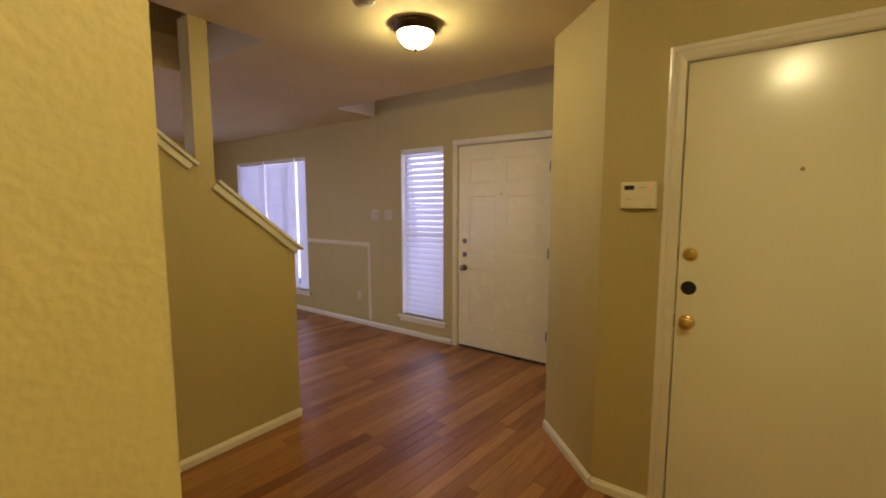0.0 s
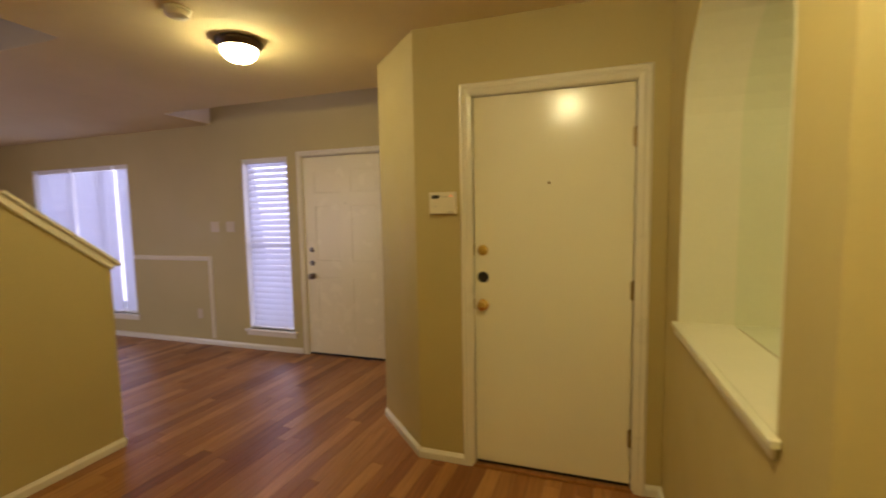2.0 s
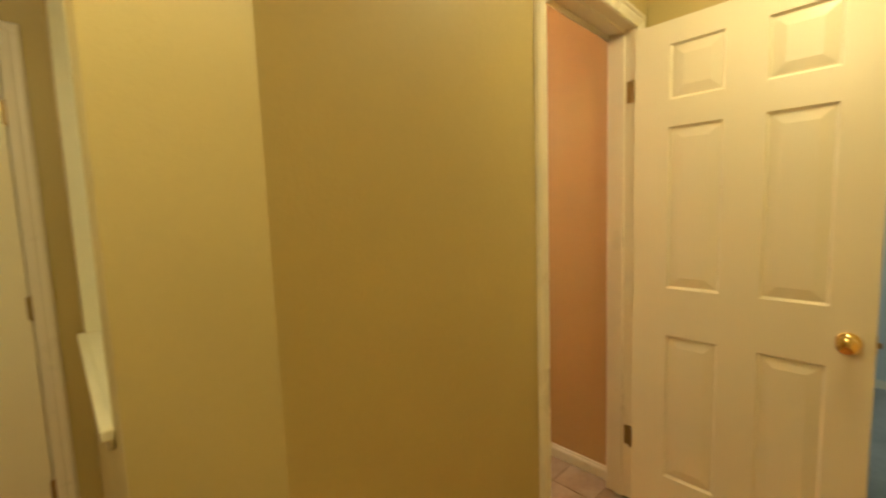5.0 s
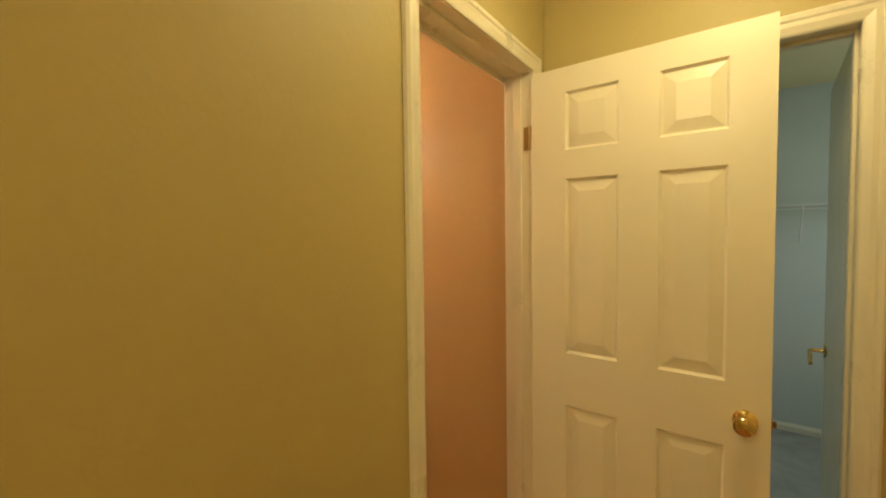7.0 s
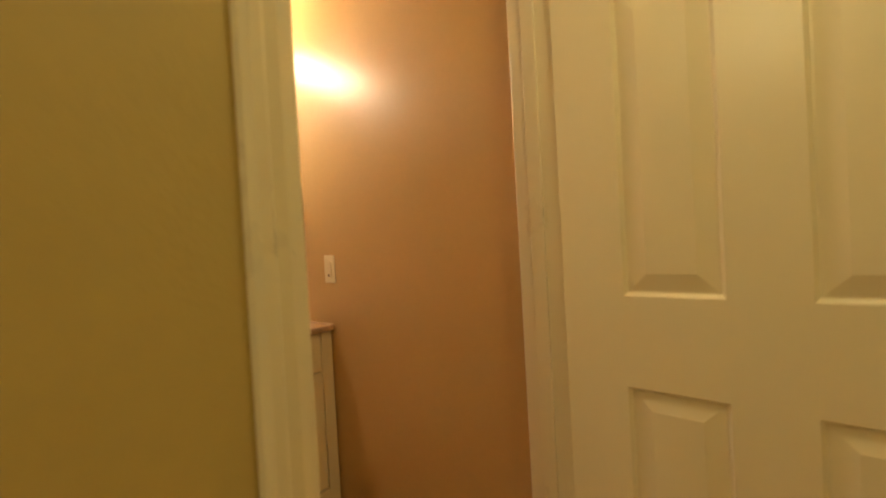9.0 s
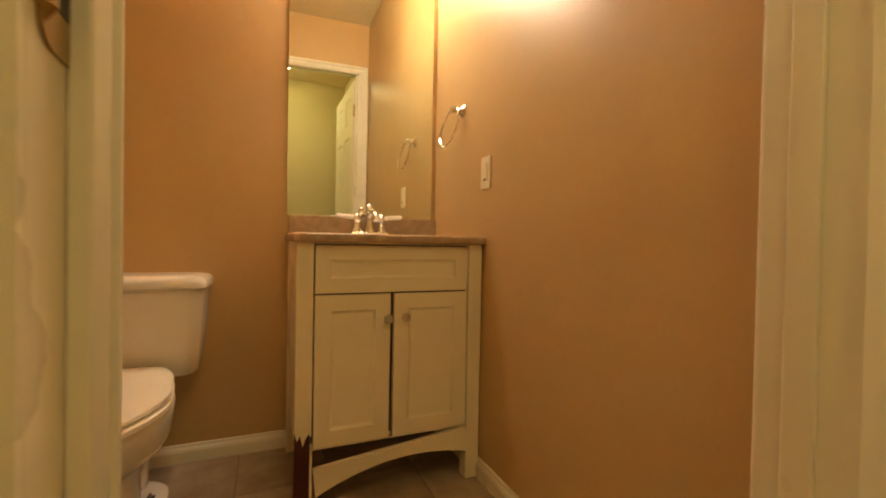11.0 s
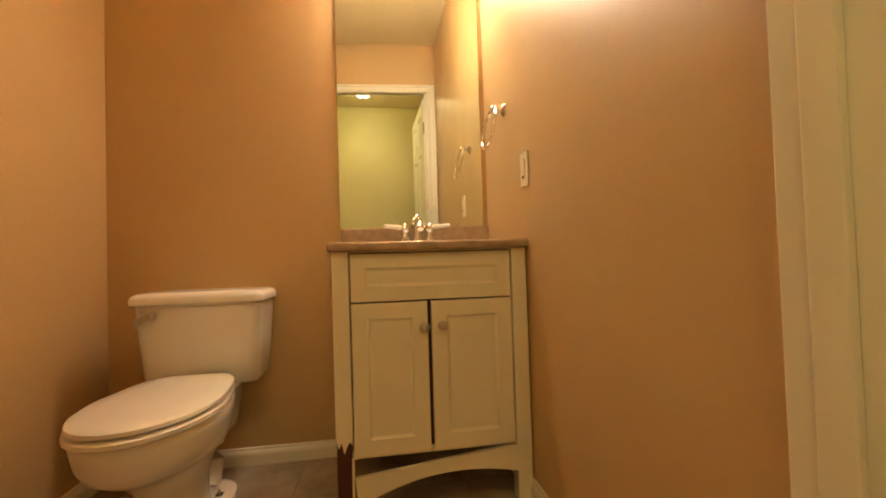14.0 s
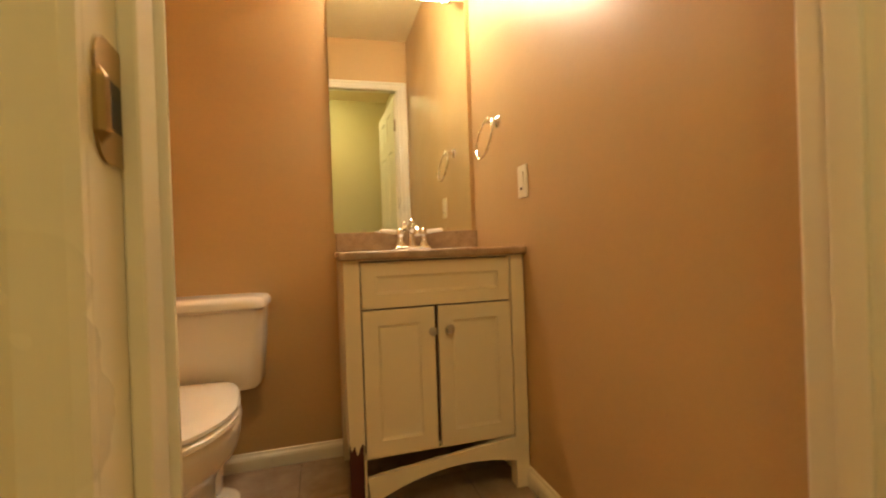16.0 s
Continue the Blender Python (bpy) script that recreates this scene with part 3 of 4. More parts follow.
part("door_knob", knob_bm(Matrix.Translation((FDX + 0.075, 0.012, 0.848)) @ OUT, 0.029, 0.06), M_PEWTER, fd, "dark metal door knob", True)
for z in (1.83, 1.05, 0.28):
    part("hinge", hinge_bm(Matrix.Translation((FDX + FDW + 0.003, 0.006, z))), M_PEWTER, fd, "dark metal hinge", True)
part("peephole", lathe([(0, 0), (0.008, 0), (0.006, 0.005), (0, 0.004)], Matrix.Translation((FDX + FDW / 2, 0.012, 1.6)) @ OUT, 12), M_OLD_BRASS, fd, "", True)


# ---- windows and blinds ----
def window_unit(name, w, label, mullions, rail):
    x0, x1, z0, z1 = w
    ob = empty(name, label, "window")
    ob["kind"] = "structure"
    part("window_sill", box(x0 - 0.05, x1 + 0.05, FRONT - 0.035, FRONT + 0.06, z0 - 0.025, z0, bevel=0.006), M_TRIM, ob)
    part("sill_apron", box(x0 - 0.03, x1 + 0.03, FRONT - 0.014, FRONT - 0.001, z0 - 0.07, z0 - 0.026, bevel=0.004), M_TRIM, ob)
    fy0, fy1 = FRONT + 0.085, FRONT + 0.125
    for a, b, c, d in ((x0, x0 + 0.04, z0, z1), (x1 - 0.04, x1, z0, z1), (x0 + 0.04, x1 - 0.04, z0, z0 + 0.04), (x0 + 0.04, x1 - 0.04, z1 - 0.04, z1)):
        part("window_frame", box(a, b, fy0, fy1, c, d, bevel=0.003), M_WHITE_PLASTIC, ob)
    for xa in (x0, x1 - 0.006):
        part("reveal_liner", box(xa, xa + 0.006, FRONT + 0.002, fy0, z0 + 0.001, z1 - 0.006), M_WHITE_PLASTIC, ob)
    part("reveal_liner", box(x0, x1, FRONT + 0.002, fy0, z1 - 0.006, z1), M_WHITE_PLASTIC, ob)
    for f in mullions:
        xm = x0 + (x1 - x0) * f
        part("mullion", box(xm - 0.022, xm + 0.022, fy0, fy1, z0 + 0.04, z1 - 0.04, bevel=0.003), M_WHITE_PLASTIC, ob)
    if rail:
        part("meeting_rail", box(x0 + 0.04, x1 - 0.04, fy0 - 0.006, fy1 + 0.004, (z0 + z1) / 2 - 0.02, (z0 + z1) / 2 + 0.02, bevel=0.003), M_WHITE_PLASTIC, ob)
    edges = [x0 + 0.04] + [v for f in mullions for v in (x0 + (x1 - x0) * f - 0.022, x0 + (x1 - x0) * f + 0.022)] + [x1 - 0.04]
    for a, b in zip(edges[::2], edges[1::2]):
        p = part("pane", box(a, b, fy0 + 0.018, fy0 + 0.022, z0 + 0.04, z1 - 0.04), M_GLASS, ob)
        p.visible_shadow = False
    return ob


window_unit("window_1", W1, "tall narrow entry window with a cream sill", (), True)
window_unit("window_2", W2, "wide living room window in three lights", (0.33, 0.67), False)


def slat_mesh(name, length, width, thick, angle):
    """A slightly crowned slat along x, centred, tilted about x."""
    bm = bmesh.new()
    pts = []
    for k in range(5):
        u = (k / 4 - 0.5)
        pts.append((u * width, 0.06 * width * (1 - (2 * u) ** 2)))
    prof = pts + [(u, v - thick) for u, v in reversed(pts)]
    rot = Matrix.Rotation(radians(angle), 4, "X")
    m = Matrix.Translation((-length / 2, 0, 0)) @ rot @ Matrix(((0, 1, 0, 0), (1, 0, 0, 0), (0, 0, 1, 0), (0, 0, 0, 1)))
    extrude_profile(prof, m, length, bm)
    bmesh.ops.recalc_face_normals(bm, faces=bm.faces)
    me = bpy.data.meshes.new(name)
    bm.to_mesh(me)
    bm.free()
    me.materials.append(M_SLAT)
    return me


def blind(label, w, pitch, width, angle, cords, gap=0.02):
    """A slatted blind between x0 and x1 with a gap at each end that lets light past."""
    x0, x1, z0, z1 = w
    ob = empty("window_blind", label, "blind")
    y = FRONT + 0.045
    part("head_rail", box(x0 + 0.008, x1 - 0.008, y - 0.03, y + 0.025, z1 - 0.05, z1 - 0.004, bevel=0.004), M_WHITE_PLASTIC, ob)
    me = slat_mesh("slat", x1 - x0 - gap, width, 0.0022, angle)
    n = int((z1 - z0 - 0.09) / pitch)
    pitch = (z1 - z0 - 0.095) / (n - 0.5)
    for i in range(n):
        s = new("slat", me)
        s.parent = ob
        s.location = ((x0 + x1) / 2 + random.uniform(-0.0015, 0.0015), y, z1 - 0.065 - i * pitch)
        s.rotation_euler = (radians(random.uniform(-2.5, 2.5)), radians(random.uniform(-0.12, 0.12)), 0)
    part("bottom_rail", box(x0 + 0.01, x1 - 0.01, y - 0.02, y + 0.02, z0 + 0.006, z0 + 0.024, bevel=0.003), M_WHITE_PLASTIC, ob)
    for f in cords:
        xc = x0 + (x1 - x0) * f
        part("ladder_cord", tube([(xc, y - width * 0.5, z0 + 0.02), (xc, y - width * 0.5, z1 - 0.05)], 0.0014, 6), M_WHITE_PLASTIC, ob)
    xw = x0 + 0.06
    part("tilt_wand", tube([(xw, y - 0.035, z1 - 0.06), (xw + 0.005, y - 0.04, z1 - 0.75)], 0.004, 8), M_WHITE_PLASTIC, ob, "thin clear wand")
    return ob


blind("white wide-slat blind, half closed, in the entry window", W1, 0.060, 0.065, 59, (0.2, 0.8), 0.06)
for fa, fb in ((0.015, 0.40), (0.415, 0.84), (0.855, 0.985)):
    wide = W2[1] - W2[0]
    blind("white fine-slat blind, closed, in the living room window", (W2[0] + fa * wide, W2[0] + fb * wide, W2[2], W2[3]), 0.024, 0.026, 66, (0.2, 0.8))

# raised panel moulding and switch plates on the front wall
PANEL_MOULD = [(0, 0), (0.05, 0), (0.05, 0.007), (0.040, 0.012), (0.030, 0.008), (0.020, 0.012), (0.008, 0.010), (0, 0.005)]
mould = empty("chair_rail", "tan painted chair rail and upright moulding on the front wall", "moulding")
mould["kind"] = "structure"
bm = bmesh.new()
m = Matrix(((0, 1, 0, W2[1] + 0.02), (0, 0, -1, FRONT), (1, 0, 0, 0.985), (0, 0, 0, 1)))
extrude_profile(PANEL_MOULD, m, -3.40 - (W2[1] + 0.02), bm)
part("rail", bm, M_TAN_TRIM, mould)
bm = bmesh.new()
m = Matrix(((1, 0, 0, -3.45), (0, 0, -1, FRONT), (0, 1, 0, 0.080), (0, 0, 0, 1)))
extrude_profile(PANEL_MOULD, m, 0.905, bm)
part("upright", bm, M_TAN_TRIM, mould)


def switch_plate(m, gangs, mat, label, rocker=True):
    """Wall plate in local XZ, facing -y."""
    ob = empty("light_switch", label, "switch", m=m)
    w = 0.07 + 0.046 * (gangs - 1)
    part("plate", box(-w / 2, w / 2, -0.006, 0, -0.058, 0.058, bevel=0.003), mat, ob)
    for g in range(gangs):
        x = (g - (gangs - 1) / 2) * 0.046
        bm = box(-0.016, 0.016, -0.003, 0.002, -0.033, 0.033, bevel=0.0015)
        bm.transform(Matrix.Translation((x, -0.007, 0)) @ Matrix.Rotation(radians(4), 4, "X"))
        part("rocker", bm, mat, ob)
        for z in (-0.048, 0.048):
            part("screw", lathe([(0, 0), (0.003, 0), (0.0025, 0.001), (0, 0.0012)], Matrix.Translation((x, -0.006, z)) @ OUT, 8), mat, ob)
    return ob


switch_plate(Matrix.Translation((-3.32, FRONT, 1.375)), 2, M_TAN_PLATE, "tan double switch plate on the front wall")
switch_plate(Matrix.Translation((-3.10, FRONT, 1.375)), 2, M_TAN_PLATE, "tan double switch plate beside the window")
bs = switch_plate(Matrix.Translation((2.94, -0.485, 1.102)) @ Matrix.Rotation(radians(-90), 4, "Z"), 1, M_PLASTIC, "ivory outlet and switch plate in the powder room")
part("pilot_light", box(-0.005, 0.005, -0.011, -0.006, -0.030, -0.022, bevel=0.001), M_CHIPPED, bs, "small dark pilot light")

# outlet low on the moulded panel
ol = empty("wall_outlet", "tan wall outlet low on the front wall", "outlet", m=Matrix.Translation((-3.62, FRONT, 0.36)))
part("plate", box(-0.035, 0.035, -0.006, 0, -0.057, 0.057, bevel=0.003), M_TAN_PLATE, ol)
for z in (-0.02, 0.02):
    part("socket", box(-0.016, 0.016, -0.008, -0.005, z - 0.013, z + 0.013, bevel=0.003), M_TAN_PLATE, ol)

# alarm keypad on the angled wall
kp = empty("alarm_keypad", "ivory plastic alarm keypad with a small dark screen", "keypad", m=Matrix.Translation((-0.118, 0.0, 1.535)))
part("housing", box(-0.078, 0.078, -0.028, 0, -0.062, 0.062, bevel=0.006), M_PLASTIC, kp)
part("flap", box(-0.074, 0.074, -0.031, -0.027, -0.058, 0.010, bevel=0.002), M_PLASTIC, kp)
part("screen", box(-0.062, -0.018, -0.0295, -0.027, 0.026, 0.046, bevel=0.001), M_BLACK, kp, "dark display")
part("key_strip", box(-0.006, 0.034, -0.0290, -0.027, 0.033, 0.038), M_NICKEL, kp, "grey printed bar")
part("indicator", lathe([(0, 0), (0.004, 0), (0.003, 0.002), (0, 0.003)], Matrix.Translation((0.05, -0.028, 0.042)) @ OUT, 10), M_LED, kp, "lit red indicator")
part("label_bar", box(-0.05, -0.028, -0.0318, -0.0305, -0.020, -0.016), M_NICKEL, kp)
part("label_bar", box(0.032, 0.062, -0.0318, -0.0305, -0.051, -0.047), M_NICKEL, kp)
# brown strip below the housing, standing in for the shadow it casts
part("base_shadow_strip", box(-0.076, 0.076, -0.024, -0.002, -0.0655, -0.0615), M_OLD_BRASS, kp)


# ---- ceiling lights ----
def ceiling_light(x, y, label, glass):
    ob = empty("ceiling_light", label, "ceiling light", "flush ceiling lights", Matrix.Translation((x, y, CEIL)))
    part("rim", lathe([(0, 0), (0.118, 0), (0.128, -0.006), (0.130, -0.018), (0.126, -0.030), (0.120, -0.036), (0.117, -0.046), (0.108, -0.053), (0.102, -0.049), (0, -0.03)], Matrix(), 40), M_BRONZE, ob, "dark bronze rim", True)
    bowl = [(0.099, -0.046)] + [(0.099 * math.cos(a), -0.047 - 0.080 * math.sin(a) ** 0.9) for a in [math.pi / 2 * i / 7 for i in range(1, 8)]]
    bowl[-1] = (0, -0.127)
    part("bowl", lathe([(0, -0.040), (0.094, -0.040)] + bowl, Matrix(), 32), M_BOWL[glass], ob, "glowing alabaster glass bowl", True)
    part("finial", lathe([(0, -0.124), (0.012, -0.126), (0.014, -0.131), (0.007, -0.134), (0.009, -0.141), (0.004, -0.148), (0, -0.150)], Matrix(), 14), M_BRONZE, ob, "bronze finial", True)
    return ob


ceiling_light(-1.296, -0.221, "bronze and alabaster flush ceiling light, lit, in the entry", "entry")
ceiling_light(0.51, -1.82, "bronze and alabaster flush ceiling light, lit, in the hall", "hall")
ceiling_light(2.36, -2.215, "bronze and alabaster flush ceiling light, lit, by the powder room", "powder")
sd = empty("smoke_detector", "round ivory smoke detector on the ceiling", "smoke detector", m=Matrix.Translation((-1.285, -0.63, CEIL)))
part("base", lathe([(0, 0), (0.062, 0), (0.064, -0.006), (0.062, -0.014), (0, -0.014)], Matrix(), 28), M_PLASTIC, sd, "", True)
part("cover", lathe([(0, -0.014), (0.056, -0.014), (0.057, -0.026), (0.050, -0.038), (0.03, -0.043), (0, -0.043)], Matrix(), 28), M_PLASTIC, sd, "", True)
part("test_button", lathe([(0, -0.043), (0.011, -0.043), (0.010, -0.047), (0, -0.047)], Matrix.Translation((0.02, 0.01, 0)), 12), M_WHITE_PLASTIC, sd)

# ---- stairs ----
SL = 0.80             # rise over run
ZC = 1.213            # height of the half wall at its free end


def half_z(y):
    return ZC + SL * (HY - y)


COL0, COL1 = -1.045, -0.945
bm = bmesh.new()
YB = -2.012
ZTOP = min(CEIL, half_z(YB))
ycut = HY - (CEIL - ZC) / SL
prof = [(HY, 0), (HY, ZC), (ycut, CEIL), (YB, CEIL), (YB, 0)]
va = [bm.verts.new((HW, y, z)) for y, z in prof]
vb = [bm.verts.new((HW - 0.12, y, z)) for y, z in prof]
bm.faces.new(va)
bm.faces.new(vb[::-1])
for i in range(len(prof)):
    j = (i + 1) % len(prof)
    bm.faces.new((va[i], va[j], vb[j], vb[i]))
structure("wall_stair", bm, M_WALL, "beige sloping half wall beside the stairs", "wall")
structure("stair_post", box(HW - 0.121, HW + 0.001, COL0, COL1, half_z(COL1) - 0.05, CEIL), M_WALL, "beige square post from half wall to ceiling", "post")


def sloped_cap(y0, y1, label):
    ob = empty("cap_rail", label, "trim", "half wall caps")
    ob["kind"] = "structure"
    L = math.hypot(y0 - y1, SL * (y0 - y1))
    m = Matrix.Translation((HW - 0.06, y0, half_z(y0))) @ Matrix.Rotation(math.atan(SL), 4, "X").inverted() @ Matrix.Rotation(radians(180), 4, "Z")
    b = box(-0.088, 0.088, 0, L, 0.001, 0.024, bevel=0.006)
    b.transform(m)
    part("cap_board", b, M_TRIM, ob)
    for s in (-1, 1):
        b = box(s * 0.0605, s * 0.076, 0.02, L, -0.040, 0.0, bevel=0.005)
        b.transform(m)
        part("cap_moulding", b, M_TRIM, ob)
    return ob


sloped_cap(HY + 0.045, COL1 + 0.001, "cream sloping cap with moulding on the half wall")
sloped_cap(COL0 - 0.001, -1.55, "cream sloping cap continuing above the post")
stairs = empty("staircase", "carpeted stairs rising behind the half wall", "stairs")
stairs["kind"] = "structure"
M_CARPET = stone("beige_carpet", (0.30, 0.22, 0.14), (0.42, 0.32, 0.21), 0.95, 60, 0.6)
for i in range(12):
    ya = HY - 0.10 - i * 0.235
    part("step", box(-3.30, HW - 0.121, ya - 0.262, ya, i * 0.188 if i else 0.0, (i + 1) * 0.188, bevel=0.012), M_CARPET, stairs)

# ---- niche: pale lining, sill and mirror ----
lin = empty("niche", "arched wall niche with pale painted lining", "niche")
lin["kind"] = "structure"
for y0, y1 in ((NY1 - 0.006, NY1 - 0.001), (NY0 + 0.001, NY0 + 0.006)):
    part("lining", box(NICHE_X - 0.001, 1.253, y0, y1, NZ + 0.001, 1.80), M_NICHE, lin, "pale cream lining")
bm = bmesh.new()
ring = [(math.cos(a), math.sin(a)) for a in [math.pi * i / 24 for i in range(25)]]
for (ca, sa), (cb, sb) in zip(ring, ring[1:]):
    pts = [(arch_c + r * c, 1.80 + r * q) for r, c, q in ((arch_r - 0.006, ca, sa), (arch_r - 0.006, cb, sb), (arch_r - 0.001, cb, sb), (arch_r - 0.001, ca, sa))]
    f0 = [bm.verts.new((NICHE_X - 0.001, y, z)) for y, z in pts]
    f1 = [bm.verts.new((1.253, y, z)) for y, z in pts]
    bm.faces.new(f0)
    bm.faces.new(f1[::-1])
    for i in range(4):
        j = (i + 1) % 4
        bm.faces.new((f0[i], f1[i], f1[j], f0[j]))
bmesh.ops.remove_doubles(bm, verts=bm.verts, dist=0.0002)
part("lining", bm, M_NICHE, lin, "pale cream arched lining")
part("sill", box(NICHE_X - 0.0005, 1.236, NY0 + 0.0065, NY1 - 0.0065, NZ + 0.001, NZ + 0.0255), M_NICHE, lin, "pale cream sill board")
part("sill_nose", box(NICHE_X - 0.024, NICHE_X - 0.0007, NY0 - 0.025, NY1 + 0.015, NZ + 0.002, NZ + 0.0255, bevel=0.004), M_NICHE, lin)
part("sill_apron", box(NICHE_X - 0.014, NICHE_X - 0.001, NY0 - 0.012, NY1 + 0.005, NZ - 0.026, NZ + 0.0015, bevel=0.004), M_TRIM, lin)
bm = bmesh.new()
mp = [(NY0 + 0.008, NZ + 0.027)] + [(arch_c - (arch_r - 0.008) * math.cos(a), 1.80 + (arch_r - 0.008) * math.sin(a)) for a in [math.pi * i / 24 for i in range(25)]] + [(NY1 - 0.008, NZ + 0.027)]
f0 = [bm.verts.new((1.238, y, z)) for y, z in mp]
f1 = [bm.verts.new((1.2525, y, z)) for y, z in mp]
bm.faces.new(f0)
bm.faces.new(f1[::-1])
for i in range(len(mp)):
    j = (i + 1) % len(mp)
    bm.faces.new((f0[i], f1[i], f1[j], f0[j]))
tagged(obj("niche_mirror", bm, M_MIRROR), "arched mirror at the back of the wall niche", "mirror")

# ---- powder room doorway ----
pf = empty("door_3", "cream six-panel door standing open to the hall", "door")
pf["kind"] = "structure"
ang = math.atan2(PU.y, PU.x)
FRAME = Matrix.Translation((P0.x, P0.y, 0)) @ Matrix.Rotation(ang, 4, "Z")
pf.matrix_world = FRAME
casing_set(pf, UL + 0.016, UR - 0.016, HEAD - 0.014, w=0.062)
jamb_set(pf, UL, UR, HEAD, 0.118, 0.045, 0.012)
# inner casing, mirrored to the room side
inner = empty("inner_casing", "cream casing round the doorway inside the powder room", "casing")
inner["kind"] = "structure"
inner.matrix_world = FRAME @ Matrix.Translation((0, 0.12, 0)) @ Matrix.Rotation(radians(180), 4, "Z")
casing_set(inner, -(UR - 0.002), -(UL + 0.024), HEAD - 0.036, w=0.058)
sx = UL + 0.0155
prof = rounded(0.010, 0.068, 0.930, 1.000, 0.014)
bm = bmesh.new()
fa = [bm.verts.new((sx, y, z)) for y, z in prof]
fb = [bm.verts.new((sx + 0.0022, y, z)) for y, z in prof]
bm.faces.new(fa)
bm.faces.new(fb[::-1])
for i in range(len(prof)):
    j = (i + 1) % len(prof)
    bm.faces.new((fa[i], fa[j], fb[j], fb[i]))
strike = part("strike_plate", bm, M_OLD_BRASS, pf, "worn brown brass strike plate with a curved lip")
b = tube([(sx + 0.001, 0.014, z) for z in (0.938, 0.945, 0.975, 0.982)], [0.001, 0.006, 0.006, 0.001], 10)
part("lip", b, M_OLD_BRASS, strike)
# black block on the plate; the hole's shade is put into its colour
part("strike_hole", box(sx + 0.001, sx + 0.0028, 0.024, 0.043, 0.950, 0.978, bevel=0.0005), M_BLACK, strike)
for z in (0.943, 0.988):
    part("screw", lathe([(0, 0), (0.004, 0), (0.003, 0.001), (0, 0.0012)], Matrix.Translation((sx + 0.0022, 0.056, z)) @ Matrix.Rotation(radians(90), 4, "Y"), 10), M_OLD_BRASS, strike)
for z in (1.885, 0.325):
    bm = tube([(UR - 0.030, 0.004, z - 0.046), (UR - 0.030, 0.004, z + 0.046)], 0.0065, 10)
    box(UR - 0.0185, UR - 0.0155, -0.004, 0.036, z - 0.046, z + 0.046, bm)
    part("hinge", bm, M_OLD_BRASS, pf, "aged brass hinge")
# leaf, swung open a right angle: local x runs from the hinge to the free edge
LW, LH = 0.765, 2.095
panels = [(0.135, 0.335, 0.20, 0.845), (0.455, 0.655, 0.20, 0.845), (0.135, 0.335, 1.04, 1.712), (0.455, 0.655, 1.04, 1.712), (0.135, 0.335, 1.812, 2.035), (0.455, 0.655, 1.812, 2.035)]
panels = [(a, b, c - 0.028, d - 0.028) for a, b, c, d in panels]
bm = panel_door(bmesh.new(), LW, LH, 0.035, panels, 0.010, 0.032)
LEAF = Matrix.Translation((2.851, -1.562, 0.030)) @ Matrix.Rotation(radians(-91), 4, "Z")
LEAF_LOCAL = FRAME.inverted() @ LEAF
bm.transform(LEAF_LOCAL)
leaf3 = part("door_leaf", bm, M_PDOOR, pf, "cream moulded six-panel leaf")
bm = knob_bm(LEAF_LOCAL @ Matrix.Translation((LW - 0.062, 0.0, 0.905)) @ OUT, 0.029, 0.062)
part("door_knob", bm, M_BRASS, pf, "polished brass door knob", True)
bm = knob_bm(LEAF_LOCAL @ Matrix.Translation((LW - 0.062, 0.035, 0.905)) @ OUT.inverted(), 0.029, 0.062)
part("door_knob", bm, M_BRASS, pf, "polished brass door knob", True)
bm = box(LW - 0.001, LW + 0.002, 0.006, 0.029, 0.875, 0.935)
bm.transform(LEAF_LOCAL)
part("latch_plate", bm, M_BRASS, pf)
bm = box(LW + 0.002, LW + 0.013, 0.011, 0.024, 0.896, 0.914, bevel=0.003)
bm.transform(LEAF_LOCAL)
part("latch_bolt", bm, M_OLD_BRASS, pf)

# ---- laundry doorway and what shows inside ----
ld = empty("door_4", "pale flat laundry door standing open with a brass lever", "door")
ld["kind"] = "structure"
LM = Matrix.Translation((EX, 0, 0)) @ Matrix.Rotation(radians(-90), 4, "Z")
ld.matrix_world = LM          # local x runs towards -y, -y faces the hall
casing_set(ld, 1.80 + 0.016, 2.53 - 0.016, 2.10)
jamb_set(ld, 1.80, 2.53, 2.115, 0.118, 0.045)
DL = LM.inverted() @ Matrix.Translation((EX + 0.115, -2.508, 0.02)) @ Matrix.Rotation(radians(-1.0), 4, "Z")
bm = box(0, 0.68, -0.035, 0, 0, 2.08, bevel=0.003)
bm.transform(DL)
part("door_leaf", bm, M_DOOR, ld)
bm = tube([DL @ Vector(p) for p in ((0.62, 0.0, 0.955), (0.62, 0.045, 0.955), (0.60, 0.052, 0.955), (0.52, 0.052, 0.918))], 0.008, 10)
lathe([(0, 0), (0.03, 0), (0.028, 0.006), (0, 0.008)], DL @ Matrix.Translation((0.62, 0, 0.955)) @ OUT.inverted(), 20, bm)
part("lever", bm, M_BRASS, ld, "brass lever handle", True)
for z in (1.86, 0.3):
    part("hinge", hinge_bm(LM.inverted() @ Matrix.Translation((EX + 0.116, -2.513, z))), M_BRASS, ld, "brass hinge", True)
ws = empty("wire_shelf", "white wire shelf on the laundry wall", "shelf")
for i in range(14):
    part("wire", tube([(4.95 + i * 0.024, -3.55, 1.66), (4.95 + i * 0.024, -1.43, 1.66)], 0.003, 6), M_WHITE_PLASTIC, ws)
part("front_lip", tube([(4.95, -3.55, 1.63), (4.95, -1.43, 1.63)], 0.004, 6), M_WHITE_PLASTIC, ws)
